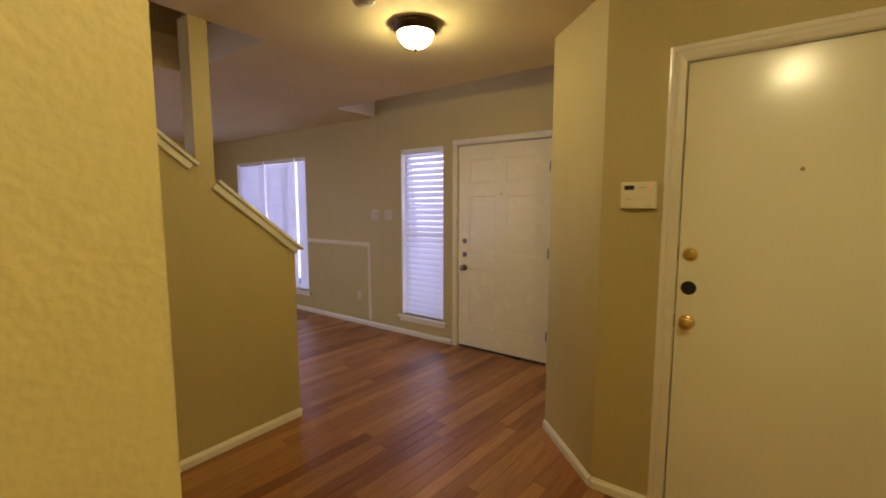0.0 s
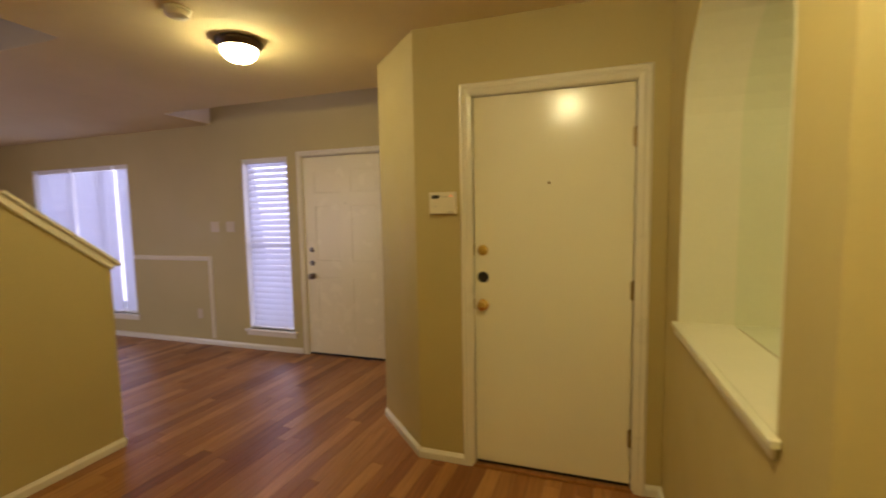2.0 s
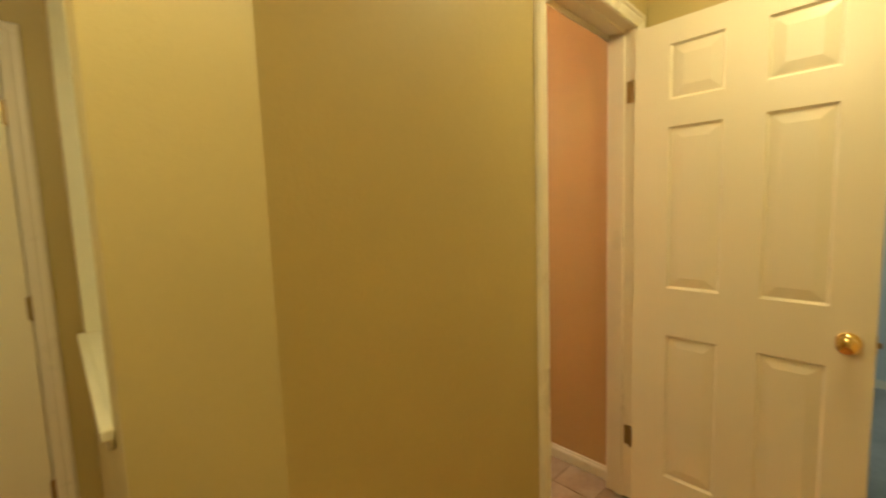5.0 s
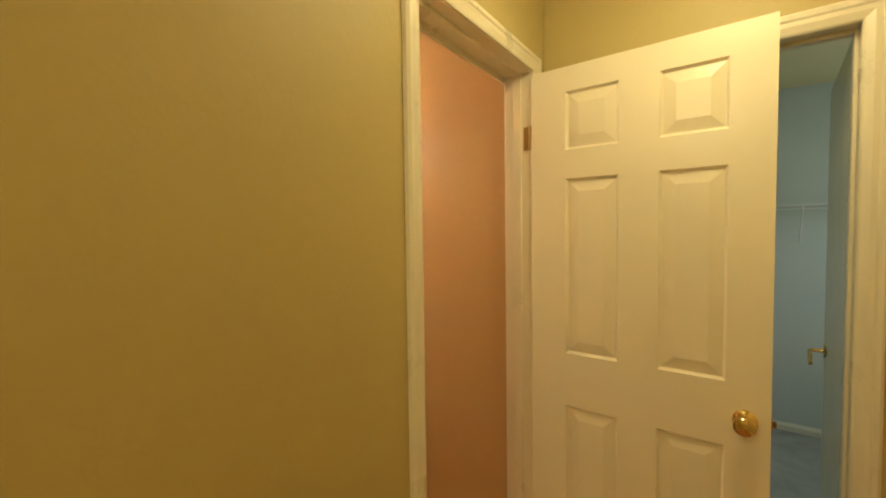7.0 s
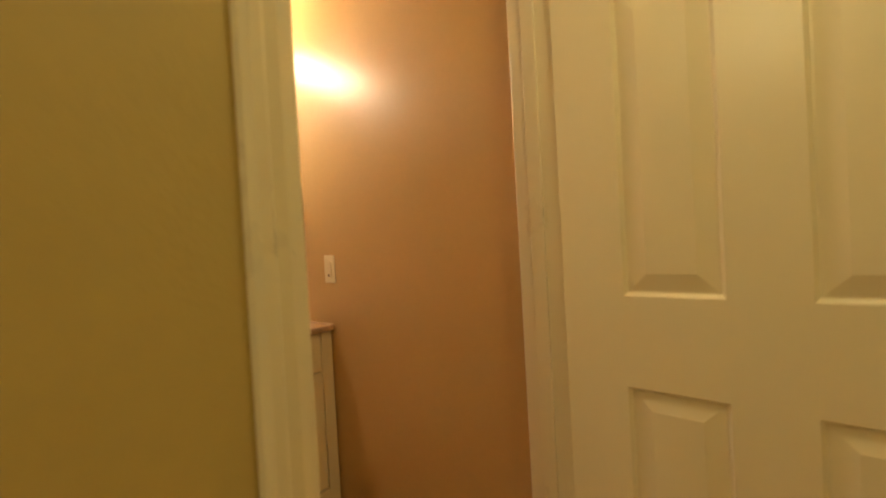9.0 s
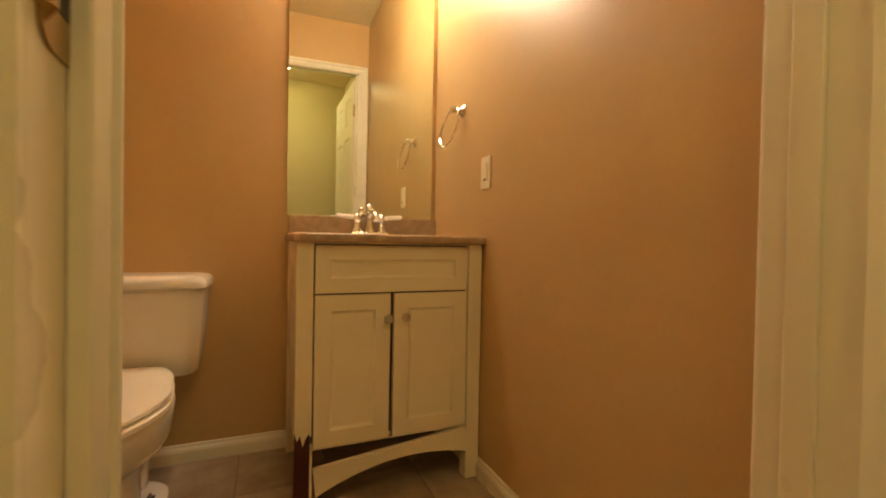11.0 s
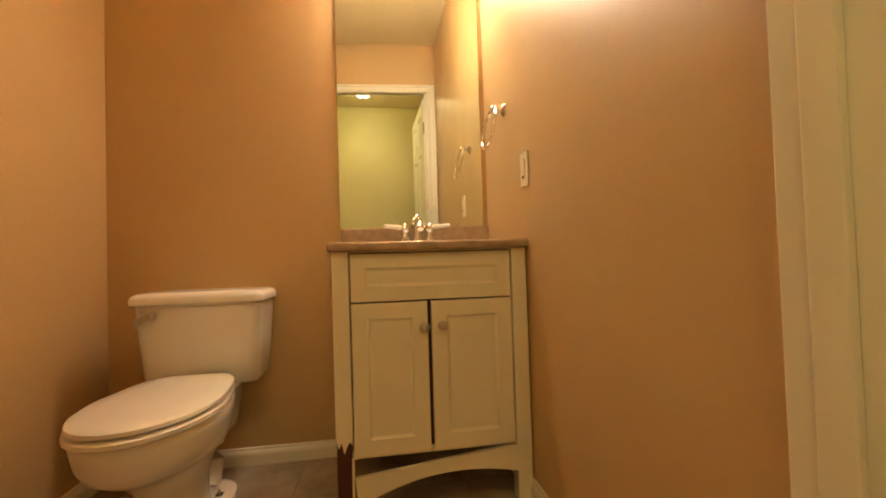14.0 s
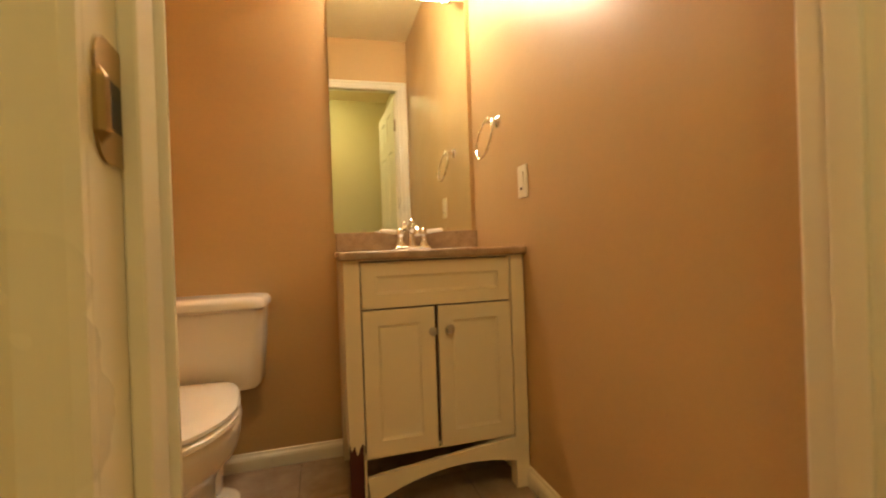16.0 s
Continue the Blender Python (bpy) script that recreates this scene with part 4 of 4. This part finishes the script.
for y in (-3.4, -2.5, -1.6):
    part("bracket", tube([(4.96, y, 1.65), (5.275, y, 1.40)], 0.005, 6), M_WHITE_PLASTIC, ws)

# ---- powder room: vanity ----
VX0, VX1, VY = 2.300, 2.934, -0.470      # body sides and front
VZ = 0.843                               # underside of the top


def shaker(bm, x0, x1, z0, z1, y, rail, t=0.018, sink=0.0055):
    """A frame-and-panel front facing -y with its face at y."""
    rings = []
    for d, dep in ((0.0, t), (0.0, 0.002), (0.002, 0), (rail, 0), (rail + 0.004, sink * 0.6), (rail + 0.010, sink)):
        rings.append([bm.verts.new((x, y + dep, z)) for x, z in ((x0 + d, z0 + d), (x1 - d, z0 + d), (x1 - d, z1 - d), (x0 + d, z1 - d))])
    for a, b in zip(rings, rings[1:]):
        for k in range(4):
            bm.faces.new((a[k], a[(k + 1) % 4], b[(k + 1) % 4], b[k]))
    bm.faces.new(rings[-1])
    bm.faces.new(rings[0][::-1])
    return bm


van = empty("vanity_cabinet", "cream painted vanity with a broken dark foot and loose apron", "vanity cabinet", m=Matrix.Translation((0, 0, 0)))
bm = box(VX0 + 0.006, VX0 + 0.022, VY + 0.05, 0.004, 0.19, VZ)
box(VX1 - 0.022, VX1 - 0.006, VY + 0.05, 0.004, 0.19, VZ, bm)
box(VX0 + 0.022, VX1 - 0.022, -0.012, 0.004, 0.19, VZ, bm)
box(VX0 + 0.022, VX1 - 0.022, VY + 0.03, -0.012, 0.19, 0.208, bm)
box(VX0 + 0.055, VX1 - 0.05, VY + 0.004, VY + 0.028, VZ - 0.004, VZ - 0.0001, bm)
part("carcass", bm, M_VANITY, van)
part("leg", box(VX1 - 0.051, VX1, VY - 0.004, VY + 0.048, BF, VZ, bevel=0.003), M_VANITY, van)
for x0 in (VX0, VX1 - 0.05):
    part("leg", box(x0, x0 + 0.05, -0.052, 0.004, BF, VZ, bevel=0.003), M_VANITY, van)
# front leg with its paint and face wood broken off near the floor
part("leg", box(VX0, VX0 + 0.052, VY - 0.004, VY + 0.048, 0.262, VZ, bevel=0.003), M_VANITY, van)
teeth = [0.262, 0.232, 0.250, 0.214, 0.238, 0.252, 0.240]
bm = bmesh.new()
xs = [VX0 + 0.0005 + i * 0.051 / 6 for i in range(7)]
for i in range(6):
    vs = [bm.verts.new((x, y, z)) for y in (VY - 0.0035, VY + 0.047) for x, z in ((xs[i], 0.263), (xs[i + 1], 0.263), (xs[i + 1], teeth[i + 1]), (xs[i], teeth[i]))]
    bm.faces.new(vs[:4])
    bm.faces.new(vs[4:][::-1])
    bm.faces.new((vs[3], vs[2], vs[6], vs[7]))
part("leg_splinters", bm, M_VANITY, van, "jagged torn paint edge")
bm = box(VX0 + 0.003, VX0 + 0.047, VY + 0.004, VY + 0.044, BF, 0.262, bevel=0.004)
for v in bm.verts:
    v.co.x += 0.004 * noise.noise(v.co * 60)
part("broken_foot", bm, M_CHIPPED, van, "dark red broken wood")
bm = box(VX0 + 0.047, VX0 + 0.054, VY - 0.002, VY + 0.030, BF, 0.20)
for v in bm.verts:
    v.co.x += 0.004 * noise.noise(v.co * 90)
part("paint_strip", bm, M_VANITY, van, "torn strip of paint")
FX0, FX1 = VX0 + 0.054, VX1 - 0.053
part("drawer_front", shaker(bmesh.new(), FX0 + 0.002, FX1 - 0.002, 0.682, VZ - 0.008, VY, 0.046), M_VANITY, van)
MID = 2.606
dl = part("cabinet_door", shaker(bmesh.new(), FX0 + 0.002, MID - 0.008, 0.200, 0.677, VY - 0.002, 0.050), M_VANITY, van)
dr = part("cabinet_door", shaker(bmesh.new(), MID + 0.004, FX1 - 0.002, 0.200, 0.677, VY - 0.002, 0.050), M_VANITY, van)
part("knob", knob_bm(Matrix.Translation((2.586, VY - 0.002, 0.597)) @ OUT, 0.0155, 0.028, 0.009), M_NICKEL, dl, "satin nickel knob", True)
part("knob", knob_bm(Matrix.Translation((2.645, VY - 0.002, 0.600)) @ OUT, 0.0155, 0.028, 0.009), M_NICKEL, dr, "satin nickel knob", True)
# dark red-brown sheet behind the fronts, standing in for the shaded cabinet inside
part("dark_interior", box(FX0, FX1, VY + 0.022, VY + 0.026, 0.21, VZ - 0.005), material("interior_shade_brown", (0.05, 0.014, 0.01), 0.7), van)
# loose arched apron, dropped at one end
bm = bmesh.new()
AL = FX1 - FX0
top, bot = [], []
for i in range(17):
    f = i / 16
    top.append((FX0 + AL * f, 0.192))
    bot.append((FX0 + AL * f, 0.105 + 0.048 * (1 - (2 * f - 1) ** 2) if 0.03 < f < 0.97 else 0.105))
pts = top + bot[::-1]
fa = [bm.verts.new((x, VY + 0.0, z)) for x, z in pts]
fb = [bm.verts.new((x, VY + 0.018, z)) for x, z in pts]
n = len(pts)
for i in range(16):
    bm.faces.new((fa[i], fa[i + 1], fa[n - 2 - i], fa[n - 1 - i]))
    bm.faces.new((fb[i], fb[n - 1 - i], fb[n - 2 - i], fb[i + 1]))
for i in range(n):
    bm.faces.new((fa[i], fb[i], fb[(i + 1) % n], fa[(i + 1) % n]))
bm.transform(Matrix.Translation((FX1, VY - 0.006, 0.19)) @ Matrix.Rotation(radians(-6.0), 4, "Y") @ Matrix.Translation((-FX1, -VY, -0.19)))
part("apron", bm, M_VANITY, van, "loose arched apron hanging down at one end")
part("apron_rail", box(FX0, FX1, VY + 0.006, VY + 0.020, 0.193, 0.199), M_VANITY, van)

vt = empty("countertop", "brown speckled stone vanity top with backsplash", "countertop")
part("slab", box(2.288, 2.9385, -0.497, 0.010, VZ, 0.872, bevel=0.008, segs=3), M_GRANITE, vt, "", True)
part("backsplash", box(2.300, 2.9385, -0.010, 0.0095, 0.8715, 0.951, bevel=0.004), M_GRANITE, vt)
bm = lathe([(0.2, 0.0), (0.2, 0.0012), (0.195, 0.0014), (0.180, 0.001), (0.12, 0.0008), (0, 0.0006)], Matrix.Translation((2.616, -0.26, 0.872)) @ Matrix.Diagonal((1.05, 0.8, 1, 1)), 36)
part("basin", bm, M_PORC, vt, "shallow oval basin", True)

fc = empty("faucet", "chrome faucet with white lever handles", "faucet", m=Matrix.Translation((2.613, -0.075, 0.872)))
part("base", box(-0.078, 0.078, -0.026, 0.026, 0.0, 0.014, bevel=0.006, segs=3), M_CHROME, fc, "", True)
for s in (-1, 1):
    part("valve", lathe([(0, 0.012), (0.024, 0.012), (0.022, 0.022), (0.014, 0.030), (0.012, 0.052), (0.018, 0.060), (0.019, 0.074), (0.013, 0.084), (0.006, 0.092), (0, 0.094)], Matrix.Translation((s * 0.051, 0, 0)), 20), M_CHROME, fc, "", True)
    part("lever", tube([(s * 0.060, -0.002, 0.072), (s * 0.075, -0.004, 0.075), (s * 0.10, -0.006, 0.078), (s * 0.132, -0.008, 0.081), (s * 0.138, -0.008, 0.082)], [0.007, 0.010, 0.0095, 0.0085, 0.003], 12), M_PORC, fc, "white porcelain lever", True)
part("spout_post", lathe([(0, 0.012), (0.022, 0.012), (0.017, 0.03), (0.013, 0.06), (0.019, 0.082), (0.021, 0.096), (0.013, 0.108), (0.008, 0.116), (0.011, 0.123), (0.006, 0.131), (0, 0.133)], Matrix(), 20), M_CHROME, fc, "", True)
part("spout", tube([(0, 0, 0.088), (0, -0.03, 0.098), (0, -0.07, 0.096), (0, -0.105, 0.080), (0, -0.118, 0.058)], [0.014, 0.0135, 0.0125, 0.0115, 0.0125], 14), M_CHROME, fc, "", True)

mir = empty("wall_mirror", "tall frameless mirror above the vanity", "mirror")
part("glass", box(2.293, 2.918, 0.004, 0.0115, 0.9525, 2.015), M_MIRROR, mir, "")
for x, z in ((2.42, 0.955), (2.80, 0.955), (2.42, 2.013), (2.80, 2.013)):
    part("clip", box(x - 0.008, x + 0.008, 0.000, 0.0035, z - 0.012, z + 0.012, bevel=0.001), M_CHROME, mir)

vl = empty("vanity_light", "chrome bar light with a lit frosted tube above the mirror", "wall light", m=Matrix.Translation((2.61, 0.012, 2.12)))
part("back_plate", box(-0.305, 0.305, -0.035, 0, -0.055, 0.055, bevel=0.008), M_CHROME, vl, "", True)
for x in (-0.272, 0.272):
    part("end_cap", lathe([(0, -0.012), (0.050, -0.012), (0.055, -0.006), (0.055, 0.010), (0.048, 0.014), (0, 0.014)], Matrix.Translation((x, -0.105, -0.005)) @ Matrix.Rotation(radians(90), 4, "Y"), 22), M_CHROME, vl, "chrome end cap", True)
    part("arm", box(x - 0.008, x + 0.008, -0.105, -0.03, -0.014, 0.004, bevel=0.003), M_CHROME, vl)
part("diffuser", lathe([(0, -0.255), (0.044, -0.255), (0.047, -0.245), (0.047, 0.245), (0.044, 0.255), (0, 0.255)], Matrix.Translation((0, -0.105, -0.005)) @ Matrix.Rotation(radians(90), 4, "Y"), 20), M_BULB, vl, "lit frosted glass tube", True)

tr = empty("towel_ring", "chrome towel ring on the powder room wall", "towel ring", m=Matrix.Translation((2.94, -0.287, 1.375)) @ Matrix.Rotation(radians(-90), 4, "Z"))
part("mount", lathe([(0, 0), (0.026, 0), (0.026, 0.006), (0.018, 0.012), (0.011, 0.018), (0.011, 0.042), (0.015, 0.048), (0.012, 0.056), (0, 0.058)], OUT, 20), M_CHROME, tr, "", True)
ringpts = [(0.078 * math.sin(a), -0.048 - 0.016 * (1 - math.cos(a)), -0.072 + 0.078 * math.cos(a)) for a in [2 * math.pi * i / 32 for i in range(32)]]
part("ring", tube(ringpts, 0.0055, 8, closed=True), M_CHROME, tr, "", True)

# ---- toilet ----
TX = 1.835
to = empty("toilet", "white two-piece toilet with its lid closed", "toilet", m=Matrix.Translation((TX - 0.022, 0, BF)) @ Matrix.Rotation(radians(-1.2), 4, "Z"))


def oval(rx, y_back, y_front, n=40, k=2.3, taper=0.0):
    """Plan outline, blunter at the back and drawn in there by taper; y runs from y_back to y_front (front is -y)."""
    cy, ry = (y_back + y_front) / 2, (y_back - y_front) / 2
    out = []
    for i in range(n):
        a = 2 * math.pi * i / n
        c, s = math.cos(a), math.sin(a)
        e = 2 / (k if s > 0 else 2.0)
        x = rx * math.copysign(abs(c) ** (2 / ((k + 0.3) if s > 0 else 2.05)), c)
        y = cy + ry * math.copysign(abs(s) ** e, s)
        x *= 1 - taper * max(0.0, (y - cy) / ry) ** 1.3
        out.append((x, y))
    return out


def loft(sections, bm=None):
    """Bridges plan outlines (list of points, z) upwards and caps both ends."""
    bm = bm or bmesh.new()
    rings = [[bm.verts.new((x, y, z)) for x, y in pts] for pts, z in sections]
    for a, b in zip(rings, rings[1:]):
        for i in range(len(a)):
            j = (i + 1) % len(a)
            bm.faces.new((a[i], a[j], b[j], b[i]))
    bm.faces.new(rings[0][::-1])
    bm.faces.new(rings[-1])
    return bm


bowl = [(oval(0.092, -0.26, -0.575), 0.0), (oval(0.094, -0.26, -0.58), 0.03), (oval(0.086, -0.26, -0.565), 0.07), (oval(0.080, -0.25, -0.545), 0.14), (oval(0.088, -0.20, -0.555), 0.19), (oval(0.115, -0.16, -0.60), 0.232),
        (oval(0.142, -0.16, -0.655, taper=0.1), 0.258), (oval(0.162, -0.17, -0.692, taper=0.15), 0.282), (oval(0.172, -0.175, -0.712, taper=0.2), 0.312), (oval(0.178, -0.18, -0.722, k=3, taper=0.22), 0.352), (oval(0.180, -0.18, -0.725, k=3, taper=0.22), 0.372), (oval(0.176, -0.18, -0.72, k=3, taper=0.22), 0.382), (oval(0.16, -0.19, -0.70, taper=0.2), 0.384)]
part("bowl", loft(bowl), M_PORC, to, "", True)
part("deck", loft([(rounded(-0.075, 0.075, -0.24, -0.03, 0.03), 0.20), (rounded(-0.105, 0.105, -0.25, -0.03, 0.04), 0.34), (rounded(-0.125, 0.125, -0.25, -0.025, 0.04), 0.374), (rounded(-0.12, 0.12, -0.20, -0.03, 0.04), 0.384)]), M_PORC, to, "", True)
SB = 6.0
part("seat", loft([(oval(0.172, -0.225, -0.73, k=SB, taper=0.24), 0.3840), (oval(0.182, -0.22, -0.74, k=SB, taper=0.24), 0.3900), (oval(0.182, -0.22, -0.74, k=SB, taper=0.24), 0.4010), (oval(0.176, -0.225, -0.733, k=SB, taper=0.24), 0.4060)]), M_SEAT, to, "", True)
part("lid", loft([(oval(0.174, -0.225, -0.725, k=SB, taper=0.24), 0.4105), (oval(0.180, -0.22, -0.733, k=SB, taper=0.24), 0.4150), (oval(0.179, -0.22, -0.731, k=SB, taper=0.24), 0.4240), (oval(0.168, -0.22, -0.715, k=SB, taper=0.24), 0.4310), (oval(0.12, -0.26, -0.64, k=4, taper=0.2), 0.4350), (oval(0.05, -0.36, -0.52), 0.4370)]), M_SEAT, to, "closed lid", True)
for x in (-0.075, 0.075):
    part("seat_hinge", box(x - 0.022, x + 0.022, -0.235, -0.195, 0.386, 0.420, bevel=0.007), M_SEAT, to)
part("tank", loft([(rounded(-0.186, 0.186, -0.185, -0.015, 0.04), 0.383), (rounded(-0.198, 0.198, -0.197, -0.012, 0.045), 0.398), (rounded(-0.209, 0.209, -0.206, -0.010, 0.04), 0.54), (rounded(-0.217, 0.217, -0.210, -0.010, 0.035), 0.672)]), M_PORC, to, "", True)
part("tank_lid", loft([(rounded(-0.216, 0.216, -0.222, -0.006, 0.03), 0.671), (rounded(-0.226, 0.226, -0.232, -0.003, 0.035), 0.680), (rounded(-0.226, 0.226, -0.232, -0.003, 0.035), 0.698), (rounded(-0.221, 0.221, -0.227, -0.006, 0.035), 0.709), (rounded(-0.210, 0.210, -0.216, -0.015, 0.035), 0.716), (rounded(-0.178, 0.178, -0.19, -0.03, 0.03), 0.719)]), M_PORC, to, "", True)
bm = box(-0.055, 0.012, -0.007, 0.007, -0.013, 0.013, bevel=0.006)
bm.transform(Matrix.Translation((-0.150, -0.232, 0.640)) @ Matrix.Rotation(radians(-32), 4, "Y"))
lathe([(0, 0.0), (0.017, 0.0), (0.014, 0.022), (0, 0.024)], Matrix.Translation((-0.148, -0.207, 0.641)) @ OUT, 14, bm)
part("flush_lever", bm, M_NICKEL, to, "chrome flush lever", True)
part("foot", loft([(oval(0.132, -0.150, -0.47, k=3), 0.0), (oval(0.134, -0.148, -0.472, k=3), 0.006), (oval(0.133, -0.149, -0.471, k=3), 0.026), (oval(0.124, -0.158, -0.462, k=3), 0.034), (oval(0.098, -0.18, -0.44, k=3), 0.037)]), M_PORC, to, "", True)
part("trapway", tube([(0, -0.22, 0.27), (0.002, -0.165, 0.22), (0.004, -0.135, 0.16), (0.006, -0.14, 0.10), (0.008, -0.17, 0.05), (0.008, -0.20, 0.02)], [0.060, 0.058, 0.052, 0.048, 0.050, 0.056], 16), M_PORC, to, "", True)
for sx in (-1, 1):
    # solid dark block; its colour stands for the shade inside the slot
    part("bolt_slot", box(sx * 0.088 - 0.012, sx * 0.088 + 0.012, -0.292, -0.262, 0.030, 0.0385, bevel=0.003), M_DARK, to, "dark block in place of a shaded bolt slot")
    part("bolt", lathe([(0, 0.030), (0.004, 0.030), (0.004, 0.050), (0.002, 0.053), (0, 0.053)], Matrix.Translation((sx * 0.088, -0.277, 0)), 10), M_OLD_BRASS, to, "bare brass floor bolt", True)

# ---- pieces: floor tiles and planks ----
tile_parent = bpy.data.objects["floor_powder"]
TS = 0.305
tile_me = {}


def tile_at(x0, x1, y0, y1):
    key = (round(x1 - x0, 3), round(y1 - y0, 3))
    if key not in tile_me:
        b = box(-key[0] / 2, key[0] / 2, -key[1] / 2, key[1] / 2, 0, 0.006)
        bmesh.ops.bevel(b, geom=[e for e in b.edges if all(v.co.z > 0.003 for v in e.verts)], offset=0.0015, segments=1, affect="EDGES")
        me = bpy.data.meshes.new("tile")
        b.to_mesh(me)
        b.free()
        me.materials.append(M_TILE)
        tile_me[key] = me
    o = new("tile", tile_me[key])
    o.parent = tile_parent
    o.location = ((x0 + x1) / 2, (y0 + y1) / 2, BF - 0.0065)


gx = [1.402, 1.52, 1.825, 2.13, 2.435, 2.74, 2.938]
gy = [-1.43, -1.21, -0.905, -0.60, -0.295, 0.010]
for xa, xb in zip(gx, gx[1:]):
    for ya, yb in zip(gy, gy[1:]):
        tile_at(xa + 0.0015, xb - 0.0015, ya + 0.0015, yb - 0.0015)
for xa, xb in ((2.125, 2.435), (2.435, 2.74), (2.74, 2.87)):
    tile_at(xa + 0.0015, xb - 0.0015, -1.60, -1.4315)

PWID = 0.083
PLANK_TURN = 85.0
floor_near = structure("floor", box(-2.2, 1.3, -2.85, FRONT, -0.0175, -0.0165), M_DARK, "varnished oak strip floor of the entry and hall", "floor")
plank_me = {}
rng = random.Random(4)


def plank_mesh(length):
    if length not in plank_me:
        b = box(-PWID / 2 + 0.0004, PWID / 2 - 0.0004, -length / 2 + 0.0004, length / 2 - 0.0004, -0.016, 0)
        bmesh.ops.bevel(b, geom=[e for e in b.edges if all(v.co.z > -0.003 for v in e.verts)], offset=0.0012, segments=1, affect="EDGES")
        me = bpy.data.meshes.new("plank")
        b.to_mesh(me)
        b.free()
        me.materials.append(M_WOOD)
        plank_me[length] = me
    return plank_me[length]


rest_v, rest_f = [], []


def rest_plank(base, sa, sb):
    k = len(rest_v)
    w, e = PWID / 2 - 0.0006, 0.0006
    z = rng.uniform(-0.0006, 0)
    corners = [base + across * u + along * q for u, q in ((-w, sa + e), (w, sa + e), (w, sb - e), (-w, sb - e))]
    rest_v.extend([(c.x, c.y, z) for c in corners] + [(c.x, c.y, -0.016) for c in corners])
    rest_f.extend([(k, k + 1, k + 2, k + 3), (k, k + 4, k + 5, k + 1), (k + 1, k + 5, k + 6, k + 2), (k + 2, k + 6, k + 7, k + 3), (k + 3, k + 7, k + 4, k)])


def floor_end(x):
    """Where the boards stop towards +y: the front wall, the angled wall, the garage threshold or the powder room wall."""
    if x < -0.76:
        return FRONT + 0.03
    if x < -0.29:
        return max(0.0, -0.29 - x + 0.07)
    return 0.04 if x < NICHE_X else -1.55


def on_floor(x, y):
    return -7.24 < x < 2.98 and (-4.47 if x < -1.2 else -2.88) < y < floor_end(x)


LAY = radians(PLANK_TURN)          # the boards run along this heading
along, across = Vector((math.cos(LAY), math.sin(LAY))), Vector((math.sin(LAY), -math.cos(LAY)))
for row in range(-110, 70):
    base = across * (row * PWID)
    hits = [k for k in range(-330, 240) if on_floor(*(base + along * (k * 0.02)))]
    runs = []
    for k in hits:
        if runs and k == runs[-1][1] + 1:
            runs[-1][1] = k
        else:
            runs.append([k, k])
    for k0, k1 in runs:
        at, end = k0 * 0.02 - 0.02, k1 * 0.02 + 0.02
        L = round(rng.uniform(0.3, 1.1), 2)
        while at < end - 0.03:
            L = round(min(L, end - at), 2)
            mid = base + along * (at + L / 2)
            if -2.2 < mid.x < NICHE_X and mid.y > -1.1:
                o = new("plank", plank_mesh(L))
                o.parent = floor_near
                o.location = (mid.x, mid.y, rng.uniform(-0.0006, 0))
                o.rotation_euler = (0, 0, LAY - math.pi / 2)
            else:
                rest_plank(base, at, at + L)
            at += L
            L = rng.choice((0.6, 0.75, 0.9, 1.2, 1.5))
me = bpy.data.meshes.new("plank_field")
me.from_pydata(rest_v, [], rest_f)
me.materials.append(M_WOOD)
o = new("plank_field", me)
o.parent = floor_near
tagged(o, kind="stuff")
